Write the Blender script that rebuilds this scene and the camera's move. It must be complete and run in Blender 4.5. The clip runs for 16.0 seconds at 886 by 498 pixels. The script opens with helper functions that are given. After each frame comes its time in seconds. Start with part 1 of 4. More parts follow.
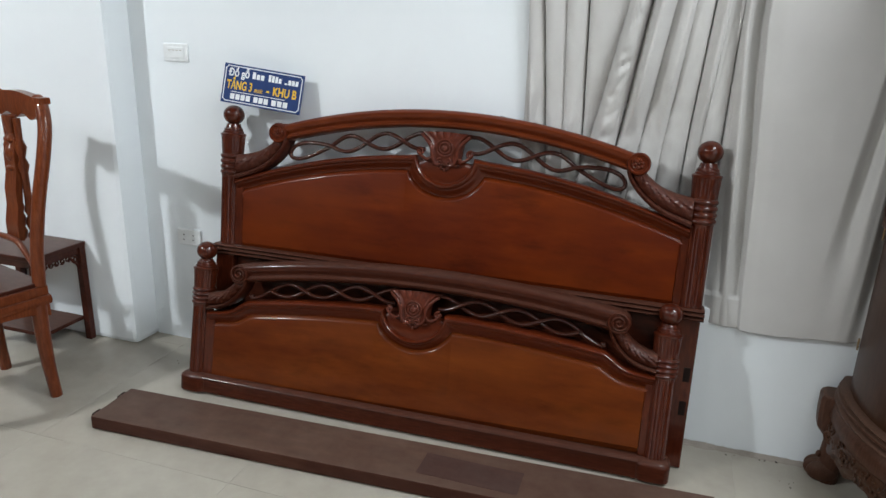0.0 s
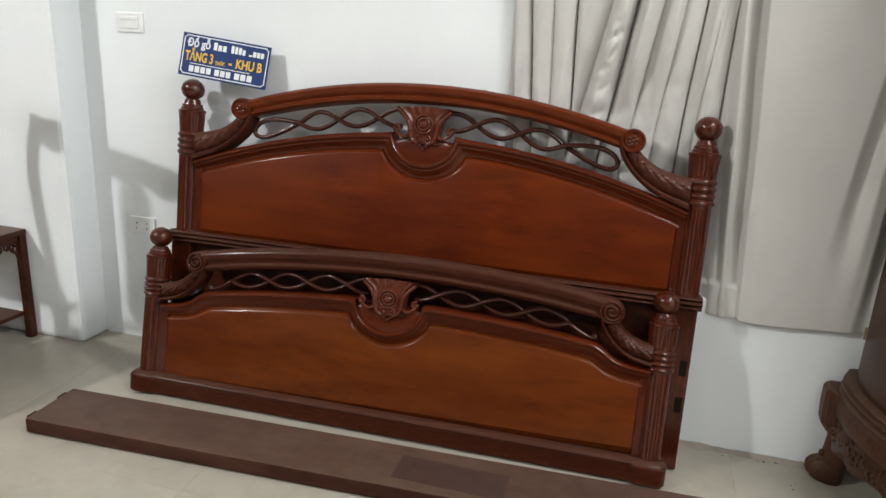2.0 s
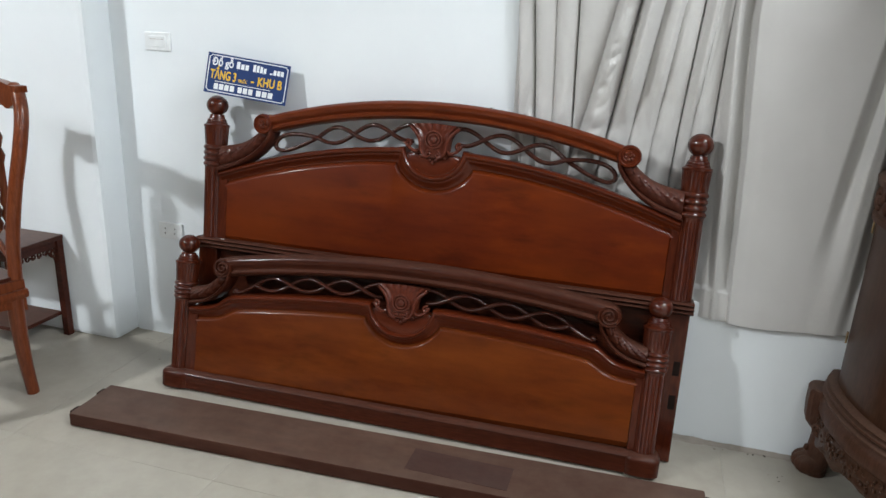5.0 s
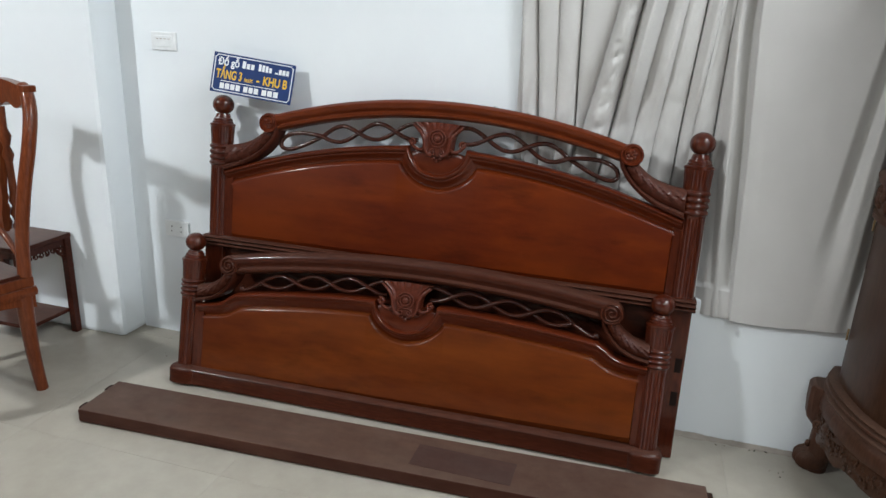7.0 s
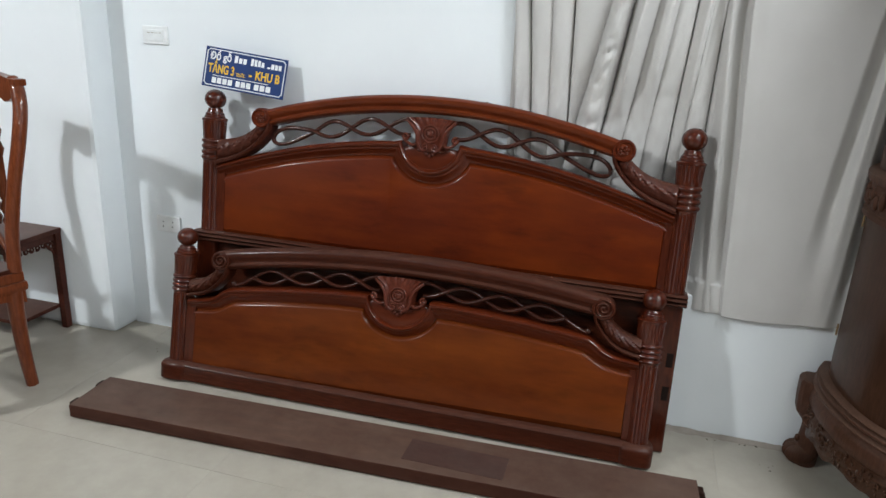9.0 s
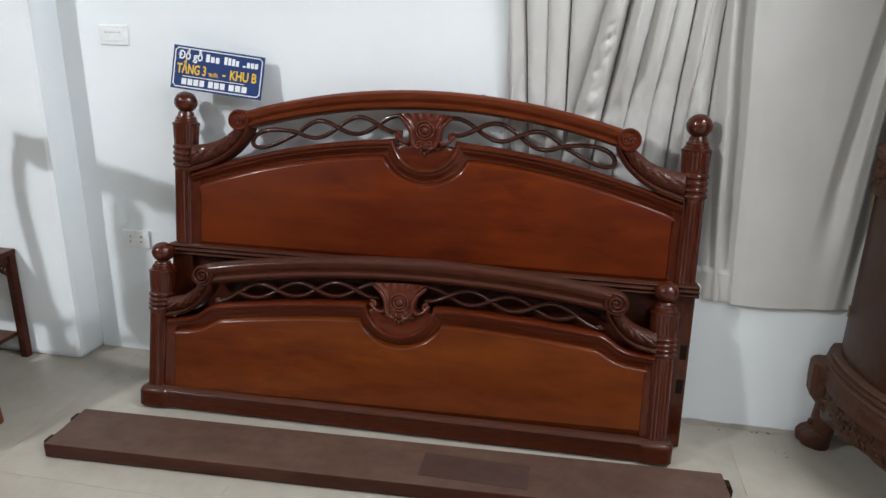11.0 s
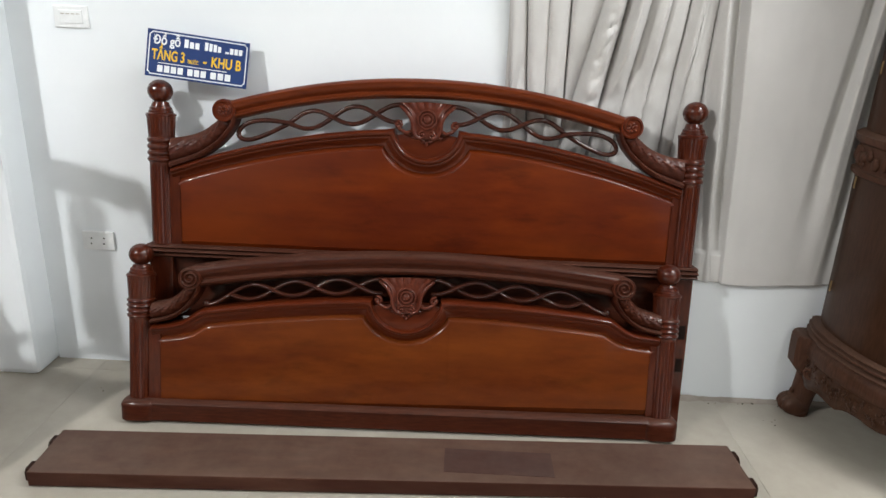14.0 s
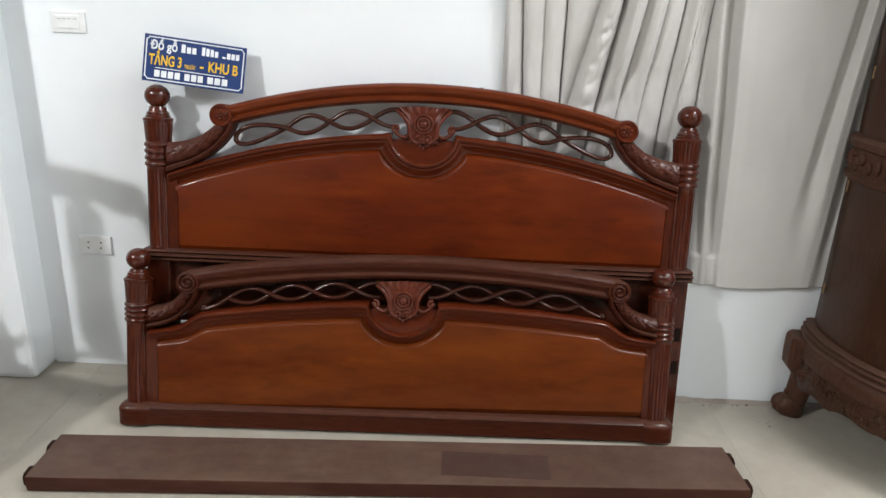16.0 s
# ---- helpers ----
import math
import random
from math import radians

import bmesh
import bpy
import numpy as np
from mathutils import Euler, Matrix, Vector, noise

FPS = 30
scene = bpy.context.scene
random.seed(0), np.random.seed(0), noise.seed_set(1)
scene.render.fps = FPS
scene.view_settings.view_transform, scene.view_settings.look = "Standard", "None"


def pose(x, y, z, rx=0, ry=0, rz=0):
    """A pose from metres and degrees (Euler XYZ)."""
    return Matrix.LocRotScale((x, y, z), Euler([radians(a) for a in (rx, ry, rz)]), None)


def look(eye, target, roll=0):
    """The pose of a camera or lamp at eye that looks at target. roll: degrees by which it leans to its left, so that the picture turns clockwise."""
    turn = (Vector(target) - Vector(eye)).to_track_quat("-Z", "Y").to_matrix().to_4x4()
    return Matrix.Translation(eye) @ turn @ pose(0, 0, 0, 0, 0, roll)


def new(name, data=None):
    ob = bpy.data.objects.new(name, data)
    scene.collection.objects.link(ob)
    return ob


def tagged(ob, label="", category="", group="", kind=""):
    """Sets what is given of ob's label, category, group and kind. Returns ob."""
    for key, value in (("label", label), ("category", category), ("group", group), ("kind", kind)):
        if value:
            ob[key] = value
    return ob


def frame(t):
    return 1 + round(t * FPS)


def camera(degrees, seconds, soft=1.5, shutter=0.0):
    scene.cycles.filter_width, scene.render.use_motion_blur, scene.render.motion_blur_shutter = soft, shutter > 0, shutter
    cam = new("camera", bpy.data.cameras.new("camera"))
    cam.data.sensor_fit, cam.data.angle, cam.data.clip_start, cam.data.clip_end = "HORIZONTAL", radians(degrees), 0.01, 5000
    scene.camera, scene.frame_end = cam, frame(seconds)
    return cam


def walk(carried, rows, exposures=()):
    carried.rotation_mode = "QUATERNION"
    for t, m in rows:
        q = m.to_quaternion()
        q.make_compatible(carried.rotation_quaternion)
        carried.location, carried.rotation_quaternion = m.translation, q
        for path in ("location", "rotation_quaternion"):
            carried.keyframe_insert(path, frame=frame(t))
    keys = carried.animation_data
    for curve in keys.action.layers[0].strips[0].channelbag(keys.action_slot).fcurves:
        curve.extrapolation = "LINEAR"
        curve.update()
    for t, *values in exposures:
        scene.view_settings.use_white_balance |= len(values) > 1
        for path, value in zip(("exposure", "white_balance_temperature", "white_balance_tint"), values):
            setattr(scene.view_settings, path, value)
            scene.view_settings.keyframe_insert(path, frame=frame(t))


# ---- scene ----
cam = camera(64.8, 16.0)
PATH = [
    (0, (0.762, -2.541, 1.461), (0.191, -0.723, 0.853), 2.0),
    (0.5, (0.738, -2.528, 1.442), (0.241, -0.691, 0.825), 2.6),
    (1, (0.718, -2.463, 1.404), (0.229, -0.622, 0.794), 3.0),
    (1.5, (0.704, -2.442, 1.339), (0.195, -0.594, 0.768), 2.8),
    (2, (0.682, -2.399, 1.302), (0.197, -0.542, 0.739), 3.1),
    (2.5, (0.784, -2.34, 1.34), (0.203, -0.518, 0.755), 2.6),
    (3, (0.702, -2.366, 1.415), (0.166, -0.548, 0.777), 2.3),
    (3.5, (0.681, -2.347, 1.372), (0.155, -0.51, 0.782), 2.9),
    (4, (0.727, -2.518, 1.431), (0.21, -0.681, 0.834), 2.6),
    (6.5, (0.732, -2.531, 1.43), (0.207, -0.702, 0.815), 2.6),
    (7, (0.734, -2.546, 1.44), (0.207, -0.718, 0.823), 2.5),
    (7.5, (0.737, -2.545, 1.435), (0.211, -0.714, 0.828), 2.7),
    (8, (0.745, -2.545, 1.434), (0.215, -0.714, 0.828), 2.7),
    (8.5, (0.744, -2.545, 1.444), (0.214, -0.717, 0.831), 2.2),
    (9, (0.733, -2.551, 1.432), (0.229, -0.719, 0.81), 2.8),
    (9.2, (0.729, -2.544, 1.433), (0.244, -0.71, 0.802), 3.2),
    (11.3, (0.468, -2.448, 1.401), (0.138, -0.578, 0.773), 1.3),
    (11.5, (0.447, -2.4, 1.406), (0.133, -0.532, 0.764), 1.7),
    (12, (0.332, -2.407, 1.431), (0.23, -0.52, 0.776), 2.8),
    (12.5, (0.206, -2.46, 1.441), (0.145, -0.576, 0.771), 1.3),
    (13, (0.139, -2.465, 1.405), (0.076, -0.576, 0.752), 1.9),
    (13.5, (0.123, -2.484, 1.41), (0.07, -0.594, 0.76), 2.1),
    (14, (0.117, -2.476, 1.4), (0.079, -0.587, 0.744), 2.3),
    (14.5, (0.108, -2.478, 1.41), (0.048, -0.589, 0.756), 2.1),
    (15, (0.109, -2.48, 1.411), (0.056, -0.586, 0.77), 1.7),
    (15.5, (0.105, -2.483, 1.405), (0.074, -0.587, 0.769), 2.2),
    (16, (0.111, -2.484, 1.414), (0.087, -0.594, 0.76), 2.3),
]
walk(cam, [(t, look(eye, target, roll)) for t, eye, target, roll in PATH],
     [(0.0, 0.62, 6200, 8), (0.7, 0.58, 6250, 8), (1.5, 0.70, 6600, 9), (2.0, 0.76, 6750, 9), (2.5, 0.79, 6800, 9), (3.0, 0.78, 6750, 9), (3.5, 0.70, 6600, 9), (3.9, 0.82, 6400, 8), (4.2, 0.80, 6300, 8), (6.3, 0.69, 6220, 8),
      (9.2, 0.69, 6220, 8), (11.5, 0.74, 6400, 10), (12.1, 0.95, 6550, 10), (13.0, 0.96, 6550, 10), (14.5, 0.93, 6520, 10), (16.0, 0.93, 6520, 10)])

# ---- world, lamps, exposure ----
world = bpy.data.worlds.new("world")
scene.world = world
world.use_nodes = True
world.node_tree.nodes["Background"].inputs[0].default_value = (0.8, 0.9, 1.0, 1)
world.node_tree.nodes["Background"].inputs[1].default_value = 0.3


def area_lamp(name, place, target, sx, sy, watts, colour):
    data = bpy.data.lights.new(name, "AREA")
    data.shape, data.size, data.size_y, data.energy, data.color = "RECTANGLE", sx, sy, watts, colour
    ob = new(name, data)
    ob.matrix_world = look(place, target)
    return ob


key = bpy.data.lights.new("ceiling_bulb", "POINT")
key.energy, key.color, key.shadow_soft_size = 292, (0.97, 0.99, 1.0), 0.11
new("ceiling_bulb", key).location = (-3.55, -3.5, 3.62)
# Unseen fill lamps, added under the ceiling to even out the brightness.
for lx, ly, lw in ((-1.5, -5.2, 18), (1.6, -5.2, 25), (-3.6, -4.6, 22), (2.3, -2.9, 21), (2.6, -1.45, 66)):
    area_lamp("ceiling_panel", (lx, ly, 3.74), (lx, ly, 0), 1.2, 0.6, lw, (0.97, 0.99, 1.0))


# ---- materials ----
def material(name):
    m = bpy.data.materials.new(name)
    m.use_nodes = True
    return m, m.node_tree.nodes, m.node_tree.links, m.node_tree.nodes["Principled BSDF"]


def mapped(nodes, links, scale, kind="Object"):
    tc, mp = nodes.new("ShaderNodeTexCoord"), nodes.new("ShaderNodeMapping")
    mp.inputs["Scale"].default_value = scale
    links.new(tc.outputs[kind], mp.inputs["Vector"])
    return mp.outputs["Vector"]


def noise_node(nodes, links, vec, scale, detail=4.0, rough=0.55):
    n = nodes.new("ShaderNodeTexNoise")
    n.inputs["Scale"].default_value, n.inputs["Detail"].default_value, n.inputs["Roughness"].default_value = scale, detail, rough
    links.new(vec, n.inputs["Vector"])
    return n.outputs["Fac"]


def ramp(nodes, links, fac, stops):
    r = nodes.new("ShaderNodeValToRGB")
    while len(r.color_ramp.elements) < len(stops):
        r.color_ramp.elements.new(0.5)
    for e, (p, c) in zip(r.color_ramp.elements, stops):
        e.position, e.color = p, (*c, 1)
    links.new(fac, r.inputs["Fac"])
    return r.outputs["Color"]


def mix(nodes, links, fac, a, b, mode="MIX"):
    n = nodes.new("ShaderNodeMix")
    n.data_type, n.blend_type = "RGBA", mode
    for sock, v in ((n.inputs["Factor"], fac), (n.inputs["A"], a), (n.inputs["B"], b)):
        if hasattr(v, "is_linked"):
            links.new(v, sock)
        elif isinstance(v, tuple):
            sock.default_value = (*v, 1)
        else:
            sock.default_value = v
    return n.outputs["Result"]


def bump(nodes, links, bsdf, height, strength, distance=0.002):
    b = nodes.new("ShaderNodeBump")
    b.inputs["Strength"].default_value, b.inputs["Distance"].default_value = strength, distance
    links.new(height, b.inputs["Height"])
    links.new(b.outputs["Normal"], bsdf.inputs["Normal"])


def wood(name, dark, mid, light, rough, grain=(3, 22, 22), coat=0.0, dust=0.0, cloud=0.55, powder=(0.30, 0.26, 0.235), smudge=0.0):
    m, nodes, links, b = material(name)
    vec = mapped(nodes, links, grain)
    fine = noise_node(nodes, links, vec, 6.0, 8.0, 0.6)
    col = ramp(nodes, links, fine, [(0.3, dark), (0.52, mid), (0.75, light)])
    big = noise_node(nodes, links, mapped(nodes, links, (1.0, 1.0, 2.2)), 2.3, 3.0, 0.5)
    col = mix(nodes, links, ramp(nodes, links, big, [(0.35, (0.0, 0.0, 0.0)), (0.7, (cloud, cloud, cloud))]), col, dark)
    if smudge:
        veins = noise_node(nodes, links, mapped(nodes, links, (2.6, 4.0, 8.0)), 1.7, 6.0, 0.62)
        col = mix(nodes, links, ramp(nodes, links, veins, [(0.54, (0.0, 0.0, 0.0)), (0.72, (smudge, smudge, smudge))]), col, tuple(c * 0.5 for c in dark))
        glow = noise_node(nodes, links, mapped(nodes, links, (1.0, 1.0, 1.6)), 1.3, 2.0, 0.5)
        col = mix(nodes, links, ramp(nodes, links, glow, [(0.45, (0.0, 0.0, 0.0)), (0.70, (smudge, smudge, smudge))]), col, light)
    if dust:
        geo = nodes.new("ShaderNodeNewGeometry")
        sep = nodes.new("ShaderNodeSeparateXYZ")
        links.new(geo.outputs["Normal"], sep.inputs[0])
        up = ramp(nodes, links, sep.outputs["Z"], [(0.35, (0, 0, 0)), (0.95, (dust, dust, dust))])
        spread = noise_node(nodes, links, mapped(nodes, links, (1, 1, 1)), 9.0, 6.0, 0.65)
        col = mix(nodes, links, mix(nodes, links, 1.0, up, ramp(nodes, links, spread, [(0.3, (0.5, 0.5, 0.5)), (0.7, (1, 1, 1))]), "MULTIPLY"), col, powder)
    links.new(col, b.inputs["Base Color"])
    r = nodes.new("ShaderNodeMapRange")
    r.inputs["To Min"].default_value, r.inputs["To Max"].default_value = rough - 0.07, rough + 0.1
    links.new(big, r.inputs["Value"])
    links.new(r.outputs["Result"], b.inputs["Roughness"])
    b.inputs["Coat Weight"].default_value, b.inputs["Coat Roughness"].default_value = coat, 0.11
    b.inputs["Specular IOR Level"].default_value = 0.08
    bump(nodes, links, b, fine, 0.12, 0.001)
    return m


def plaster(name, base, shade):
    m, nodes, links, b = material(name)
    vec = mapped(nodes, links, (1, 1, 1))
    big = noise_node(nodes, links, vec, 1.6, 5.0, 0.6)
    col = ramp(nodes, links, big, [(0.35, shade), (0.65, base)])
    links.new(col, b.inputs["Base Color"])
    b.inputs["Roughness"].default_value = 0.62
    b.inputs["Specular IOR Level"].default_value = 0.3
    bump(nodes, links, b, noise_node(nodes, links, vec, 55.0, 5.0, 0.6), 0.10, 0.002)
    return m


M_FRAME = wood("mahogany_frame", (0.0630, 0.0095, 0.0025), (0.0828, 0.0133, 0.0033), (0.1026, 0.0185, 0.0045), 0.34, grain=(1.6, 9, 9), coat=0.60, cloud=0.40)
M_CREST = wood("mahogany_crest", (0.0818, 0.0140, 0.0035), (0.1190, 0.0219, 0.0051), (0.1562, 0.0326, 0.0076), 0.38, grain=(2.0, 14, 14), coat=0.30, cloud=0.4)
M_POST = wood("mahogany_post", (0.0333, 0.0056, 0.0023), (0.0639, 0.0112, 0.0037), (0.0972, 0.0193, 0.0058), 0.33, grain=(14, 14, 2.5), coat=0.75, cloud=0.4)
# One panel wood in two tones: headboard dimmed, footboard brightened for how light falls.
M_PANEL_DIM = wood("mahogany_panel_dim", (0.0612, 0.0074, 0.0012), (0.0972, 0.0135, 0.0014), (0.1350, 0.0229, 0.0020), 0.42, grain=(0.7, 3.0, 3.0), coat=0.26, cloud=0.7, smudge=0.68)
M_PANEL_LIT = wood("mahogany_panel_lit", (0.0669, 0.0110, 0.0018), (0.1021, 0.0204, 0.0027), (0.1408, 0.0334, 0.0042), 0.42, grain=(0.7, 3.0, 3.0), coat=0.28, cloud=0.55, smudge=0.55)
M_VINE = wood("carved_strand", (0.022, 0.0052, 0.0030), (0.044, 0.0098, 0.0048), (0.074, 0.0175, 0.0080), 0.30, coat=0.75, dust=0.05, powder=(0.16, 0.10, 0.075))
M_SHIELD = wood("mahogany_shield", (0.060, 0.0120, 0.0062), (0.098, 0.0215, 0.0108), (0.135, 0.034, 0.0175), 0.38, grain=(14, 14, 14), coat=0.45, dust=0.10, powder=(0.20, 0.12, 0.085))
M_BRACKET = wood("mahogany_bracket", (0.036, 0.0085, 0.0048), (0.066, 0.0165, 0.0090), (0.100, 0.028, 0.0155), 0.44, grain=(14, 14, 14), coat=0.20, dust=0.16, powder=(0.19, 0.125, 0.095))
M_DUSTY_SHADE = wood("mahogany_dusty_shade", (0.031, 0.0068, 0.0032), (0.053, 0.0120, 0.0052), (0.080, 0.0195, 0.0084), 0.42, coat=0.24, dust=0.17, powder=(0.19, 0.125, 0.095))
M_PLANK = wood("plank_top", (0.0340, 0.0095, 0.0055), (0.0540, 0.0200, 0.0122), (0.0736, 0.0313, 0.0193), 0.46, grain=(1.2, 5, 5), coat=0.12, dust=0.24, cloud=0.85, powder=(0.27, 0.210, 0.165))
M_PATCH = wood("plank_patch", (0.026, 0.0070, 0.0042), (0.036, 0.0105, 0.0064), (0.046, 0.0150, 0.0092), 0.46, grain=(1.2, 5, 5), coat=0.12, dust=0.13)
M_DARK = wood("dark_cabinet", (0.042, 0.0175, 0.0100), (0.073, 0.0315, 0.0190), (0.112, 0.0510, 0.0310), 0.50, grain=(22, 22, 3), coat=0.12, dust=0.24, powder=(0.20, 0.142, 0.105))
M_DARK_BODY = wood("dark_cabinet_body", (0.034, 0.0145, 0.0075), (0.052, 0.0225, 0.0122), (0.070, 0.0310, 0.0170), 0.40, grain=(22, 22, 3), coat=0.2, dust=0.1, powder=(0.23, 0.165, 0.12))
M_TENON = wood("tenon_wood", (0.014, 0.006, 0.004), (0.026, 0.011, 0.007), (0.042, 0.019, 0.012), 0.5)
M_CHAIR = wood("rosewood_chair", (0.095, 0.021, 0.007), (0.150, 0.037, 0.012), (0.205, 0.058, 0.020), 0.3, grain=(22, 22, 3), coat=0.45, dust=0.10)
# Table colour lowered for the shadow it stands in; the chair seat shares it.
M_TABLE = wood("table_wood_shaded", (0.030, 0.0070, 0.0042), (0.056, 0.0140, 0.0080), (0.084, 0.0230, 0.0132), 0.36, coat=0.2, dust=0.30, powder=(0.20, 0.145, 0.115))
M_WALL = plaster("white_wall", (0.80, 0.835, 0.85), (0.765, 0.80, 0.82))
# Unseen ceiling and far walls, darkened so the glossy wood reflects less light.
M_CEIL = plaster("unseen_ceiling_dim", (0.30, 0.30, 0.29), (0.26, 0.26, 0.25))
M_FAR = plaster("unseen_wall_dark", (0.055, 0.042, 0.034), (0.04, 0.03, 0.024))


def floor_material():
    m, nodes, links, b = material("cream_tile")
    vec = mapped(nodes, links, (1, 1, 1))
    big = noise_node(nodes, links, vec, 2.2, 6.0, 0.6)
    fine = noise_node(nodes, links, vec, 14.0, 6.0, 0.6)
    col = mix(nodes, links, 0.4, ramp(nodes, links, big, [(0.3, (0.285, 0.257, 0.210)), (0.7, (0.405, 0.372, 0.310))]), ramp(nodes, links, fine, [(0.3, (0.300, 0.271, 0.222)), (0.7, (0.405, 0.375, 0.316))]))
    links.new(col, b.inputs["Base Color"])
    r = nodes.new("ShaderNodeMapRange")
    r.inputs["To Min"].default_value, r.inputs["To Max"].default_value = 0.22, 0.42
    links.new(fine, r.inputs["Value"])
    links.new(r.outputs["Result"], b.inputs["Roughness"])
    return m


def cloth_material():
    m, nodes, links, b = material("grey_curtain_cloth")
    vec = mapped(nodes, links, (1, 1, 1))
    big = noise_node(nodes, links, vec, 3.0, 4.0, 0.5)
    links.new(ramp(nodes, links, big, [(0.3, (0.480, 0.466, 0.447)), (0.7, (0.545, 0.530, 0.509))]), b.inputs["Base Color"])
    b.inputs["Roughness"].default_value = 0.75
    b.inputs["Sheen Weight"].default_value = 0.25
    weave = noise_node(nodes, links, mapped(nodes, links, (260, 260, 60)), 3.0, 2.0, 0.5)
    bump(nodes, links, b, weave, 0.10, 0.001)
    return m


def plain(name, colour, rough=0.4, metal=0.0):
    m, nodes, links, b = material(name)
    n = noise_node(nodes, links, mapped(nodes, links, (1, 1, 1)), 30.0, 4.0, 0.6)
    dim = tuple(c * 0.88 for c in colour)
    links.new(ramp(nodes, links, n, [(0.3, dim), (0.7, colour)]), b.inputs["Base Color"])
    b.inputs["Roughness"].default_value, b.inputs["Metallic"].default_value = rough, metal
    return m


M_FLOOR, M_CLOTH = floor_material(), cloth_material()
M_GROUT = plain("grout", (0.44, 0.405, 0.345), 0.8)
M_PLASTIC = plain("white_plastic", (0.83, 0.85, 0.85), 0.35)
M_HOLE = plain("dark_hole", (0.016, 0.010, 0.008), 0.9)
M_HOLE.node_tree.nodes["Principled BSDF"].inputs["Specular IOR Level"].default_value = 0.05
M_BLUE = plain("sign_blue", (0.022, 0.046, 0.150), 0.55)
M_BLUE.node_tree.nodes["Principled BSDF"].inputs["Specular IOR Level"].default_value = 0.15
M_WHITE = plain("sign_white", (0.80, 0.82, 0.84), 0.4)
M_YELLOW = plain("sign_yellow", (0.80, 0.48, 0.02), 0.4)
M_BRASS = plain("old_brass", (0.30, 0.20, 0.10), 0.5, 0.6)
M_DIRT = plain("grey_dirt", (0.34, 0.30, 0.26), 0.95)
M_CRUMB = plain("dark_crumbs", (0.03, 0.018, 0.01), 0.9)


# ---- mesh helpers ----
def part(name, bm, mat, parent, label=""):
    bmesh.ops.recalc_face_normals(bm, faces=bm.faces)
    me = bpy.data.meshes.new(name)
    bm.to_mesh(me)
    bm.free()
    me.materials.append(mat)
    ob = new(name, me)
    if parent is not None:
        ob.parent = parent
    return tagged(ob, label)


def smooth(ob, degrees=35):
    me = ob.data
    me.shade_smooth()
    me.set_sharp_from_angle(angle=radians(degrees))
    return ob


def box(bm, x0, x1, y0, y1, z0, z1, bevel=0.0):
    r = bmesh.ops.create_cube(bm, size=1.0)
    vs = r["verts"]
    for v in vs:
        v.co = Vector(((x0 + x1) / 2 + v.co.x * (x1 - x0), (y0 + y1) / 2 + v.co.y * (y1 - y0), (z0 + z1) / 2 + v.co.z * (z1 - z0)))
    if bevel:
        es = list({e for v in vs for e in v.link_edges})
        bmesh.ops.bevel(bm, geom=es, offset=bevel, segments=2, affect="EDGES", profile=0.6)


def boxed(name, dims, mat, parent, label="", bevel=0.004):
    bm = bmesh.new()
    box(bm, *dims, bevel)
    return part(name, bm, mat, parent, label)


def grid(bm, rows, closed_u=False, closed_v=False, caps=False):
    """Quads over rows of points; closed_v joins each row's end to its start."""
    vs = [[bm.verts.new(p) for p in row] for row in rows]
    nr, nc = len(vs), len(vs[0])
    for i in range(nr if closed_u else nr - 1):
        for j in range(nc if closed_v else nc - 1):
            a, b2, c, d = vs[i][j], vs[i][(j + 1) % nc], vs[(i + 1) % nr][(j + 1) % nc], vs[(i + 1) % nr][j]
            bm.faces.new((a, b2, c, d))
    if caps and closed_v and not closed_u:
        bm.faces.new(vs[0])
        bm.faces.new(vs[-1])
    return vs


def lathe(bm, profile, cx=0.0, cy=0.0, segs=32, flute=0, depth=0.0, span=None):
    """Rings of (radius, height) round an upright axis; flute: number of grooves where height lies in a span."""
    rows = []
    for r, h in profile:
        ring = []
        for k in range(segs):
            a = 2 * math.pi * k / segs
            rr = r
            if flute and any(lo <= h <= hi for lo, hi in span):
                rr = r - depth * max(0.0, math.cos(a * flute)) ** 0.6 if math.cos(a * flute) > 0 else r
            ring.append((cx + rr * math.cos(a), cy + rr * math.sin(a), h))
        rows.append(ring)
    grid(bm, rows, closed_v=True, caps=True)


def ball(bm, c, r, sx=1.0, sy=1.0, sz=1.0, u=20, v=12):
    m = Matrix.Translation(c) @ Matrix.Diagonal((sx, sy, sz, 1))
    bmesh.ops.create_uvsphere(bm, u_segments=u, v_segments=v, radius=r, matrix=m)


def tube(bm, pts, radii, segs=10, flat=1.0):
    """A round bar along points; flat squeezes it front to back."""
    pts = [Vector(p) for p in pts]
    if not hasattr(radii, "__len__"):
        radii = [radii] * len(pts)
    rows = []
    for i, p in enumerate(pts):
        d = (pts[min(i + 1, len(pts) - 1)] - pts[max(i - 1, 0)]).normalized()
        ref = Vector((0, 1, 0)) if abs(d.y) < 0.9 else Vector((1, 0, 0))
        n1 = (ref - d * ref.dot(d)).normalized()
        n2 = d.cross(n1)
        rows.append([p + n1 * (radii[i] * flat * math.cos(2 * math.pi * k / segs)) + n2 * (radii[i] * math.sin(2 * math.pi * k / segs)) for k in range(segs)])
    grid(bm, rows, closed_v=True, caps=True)


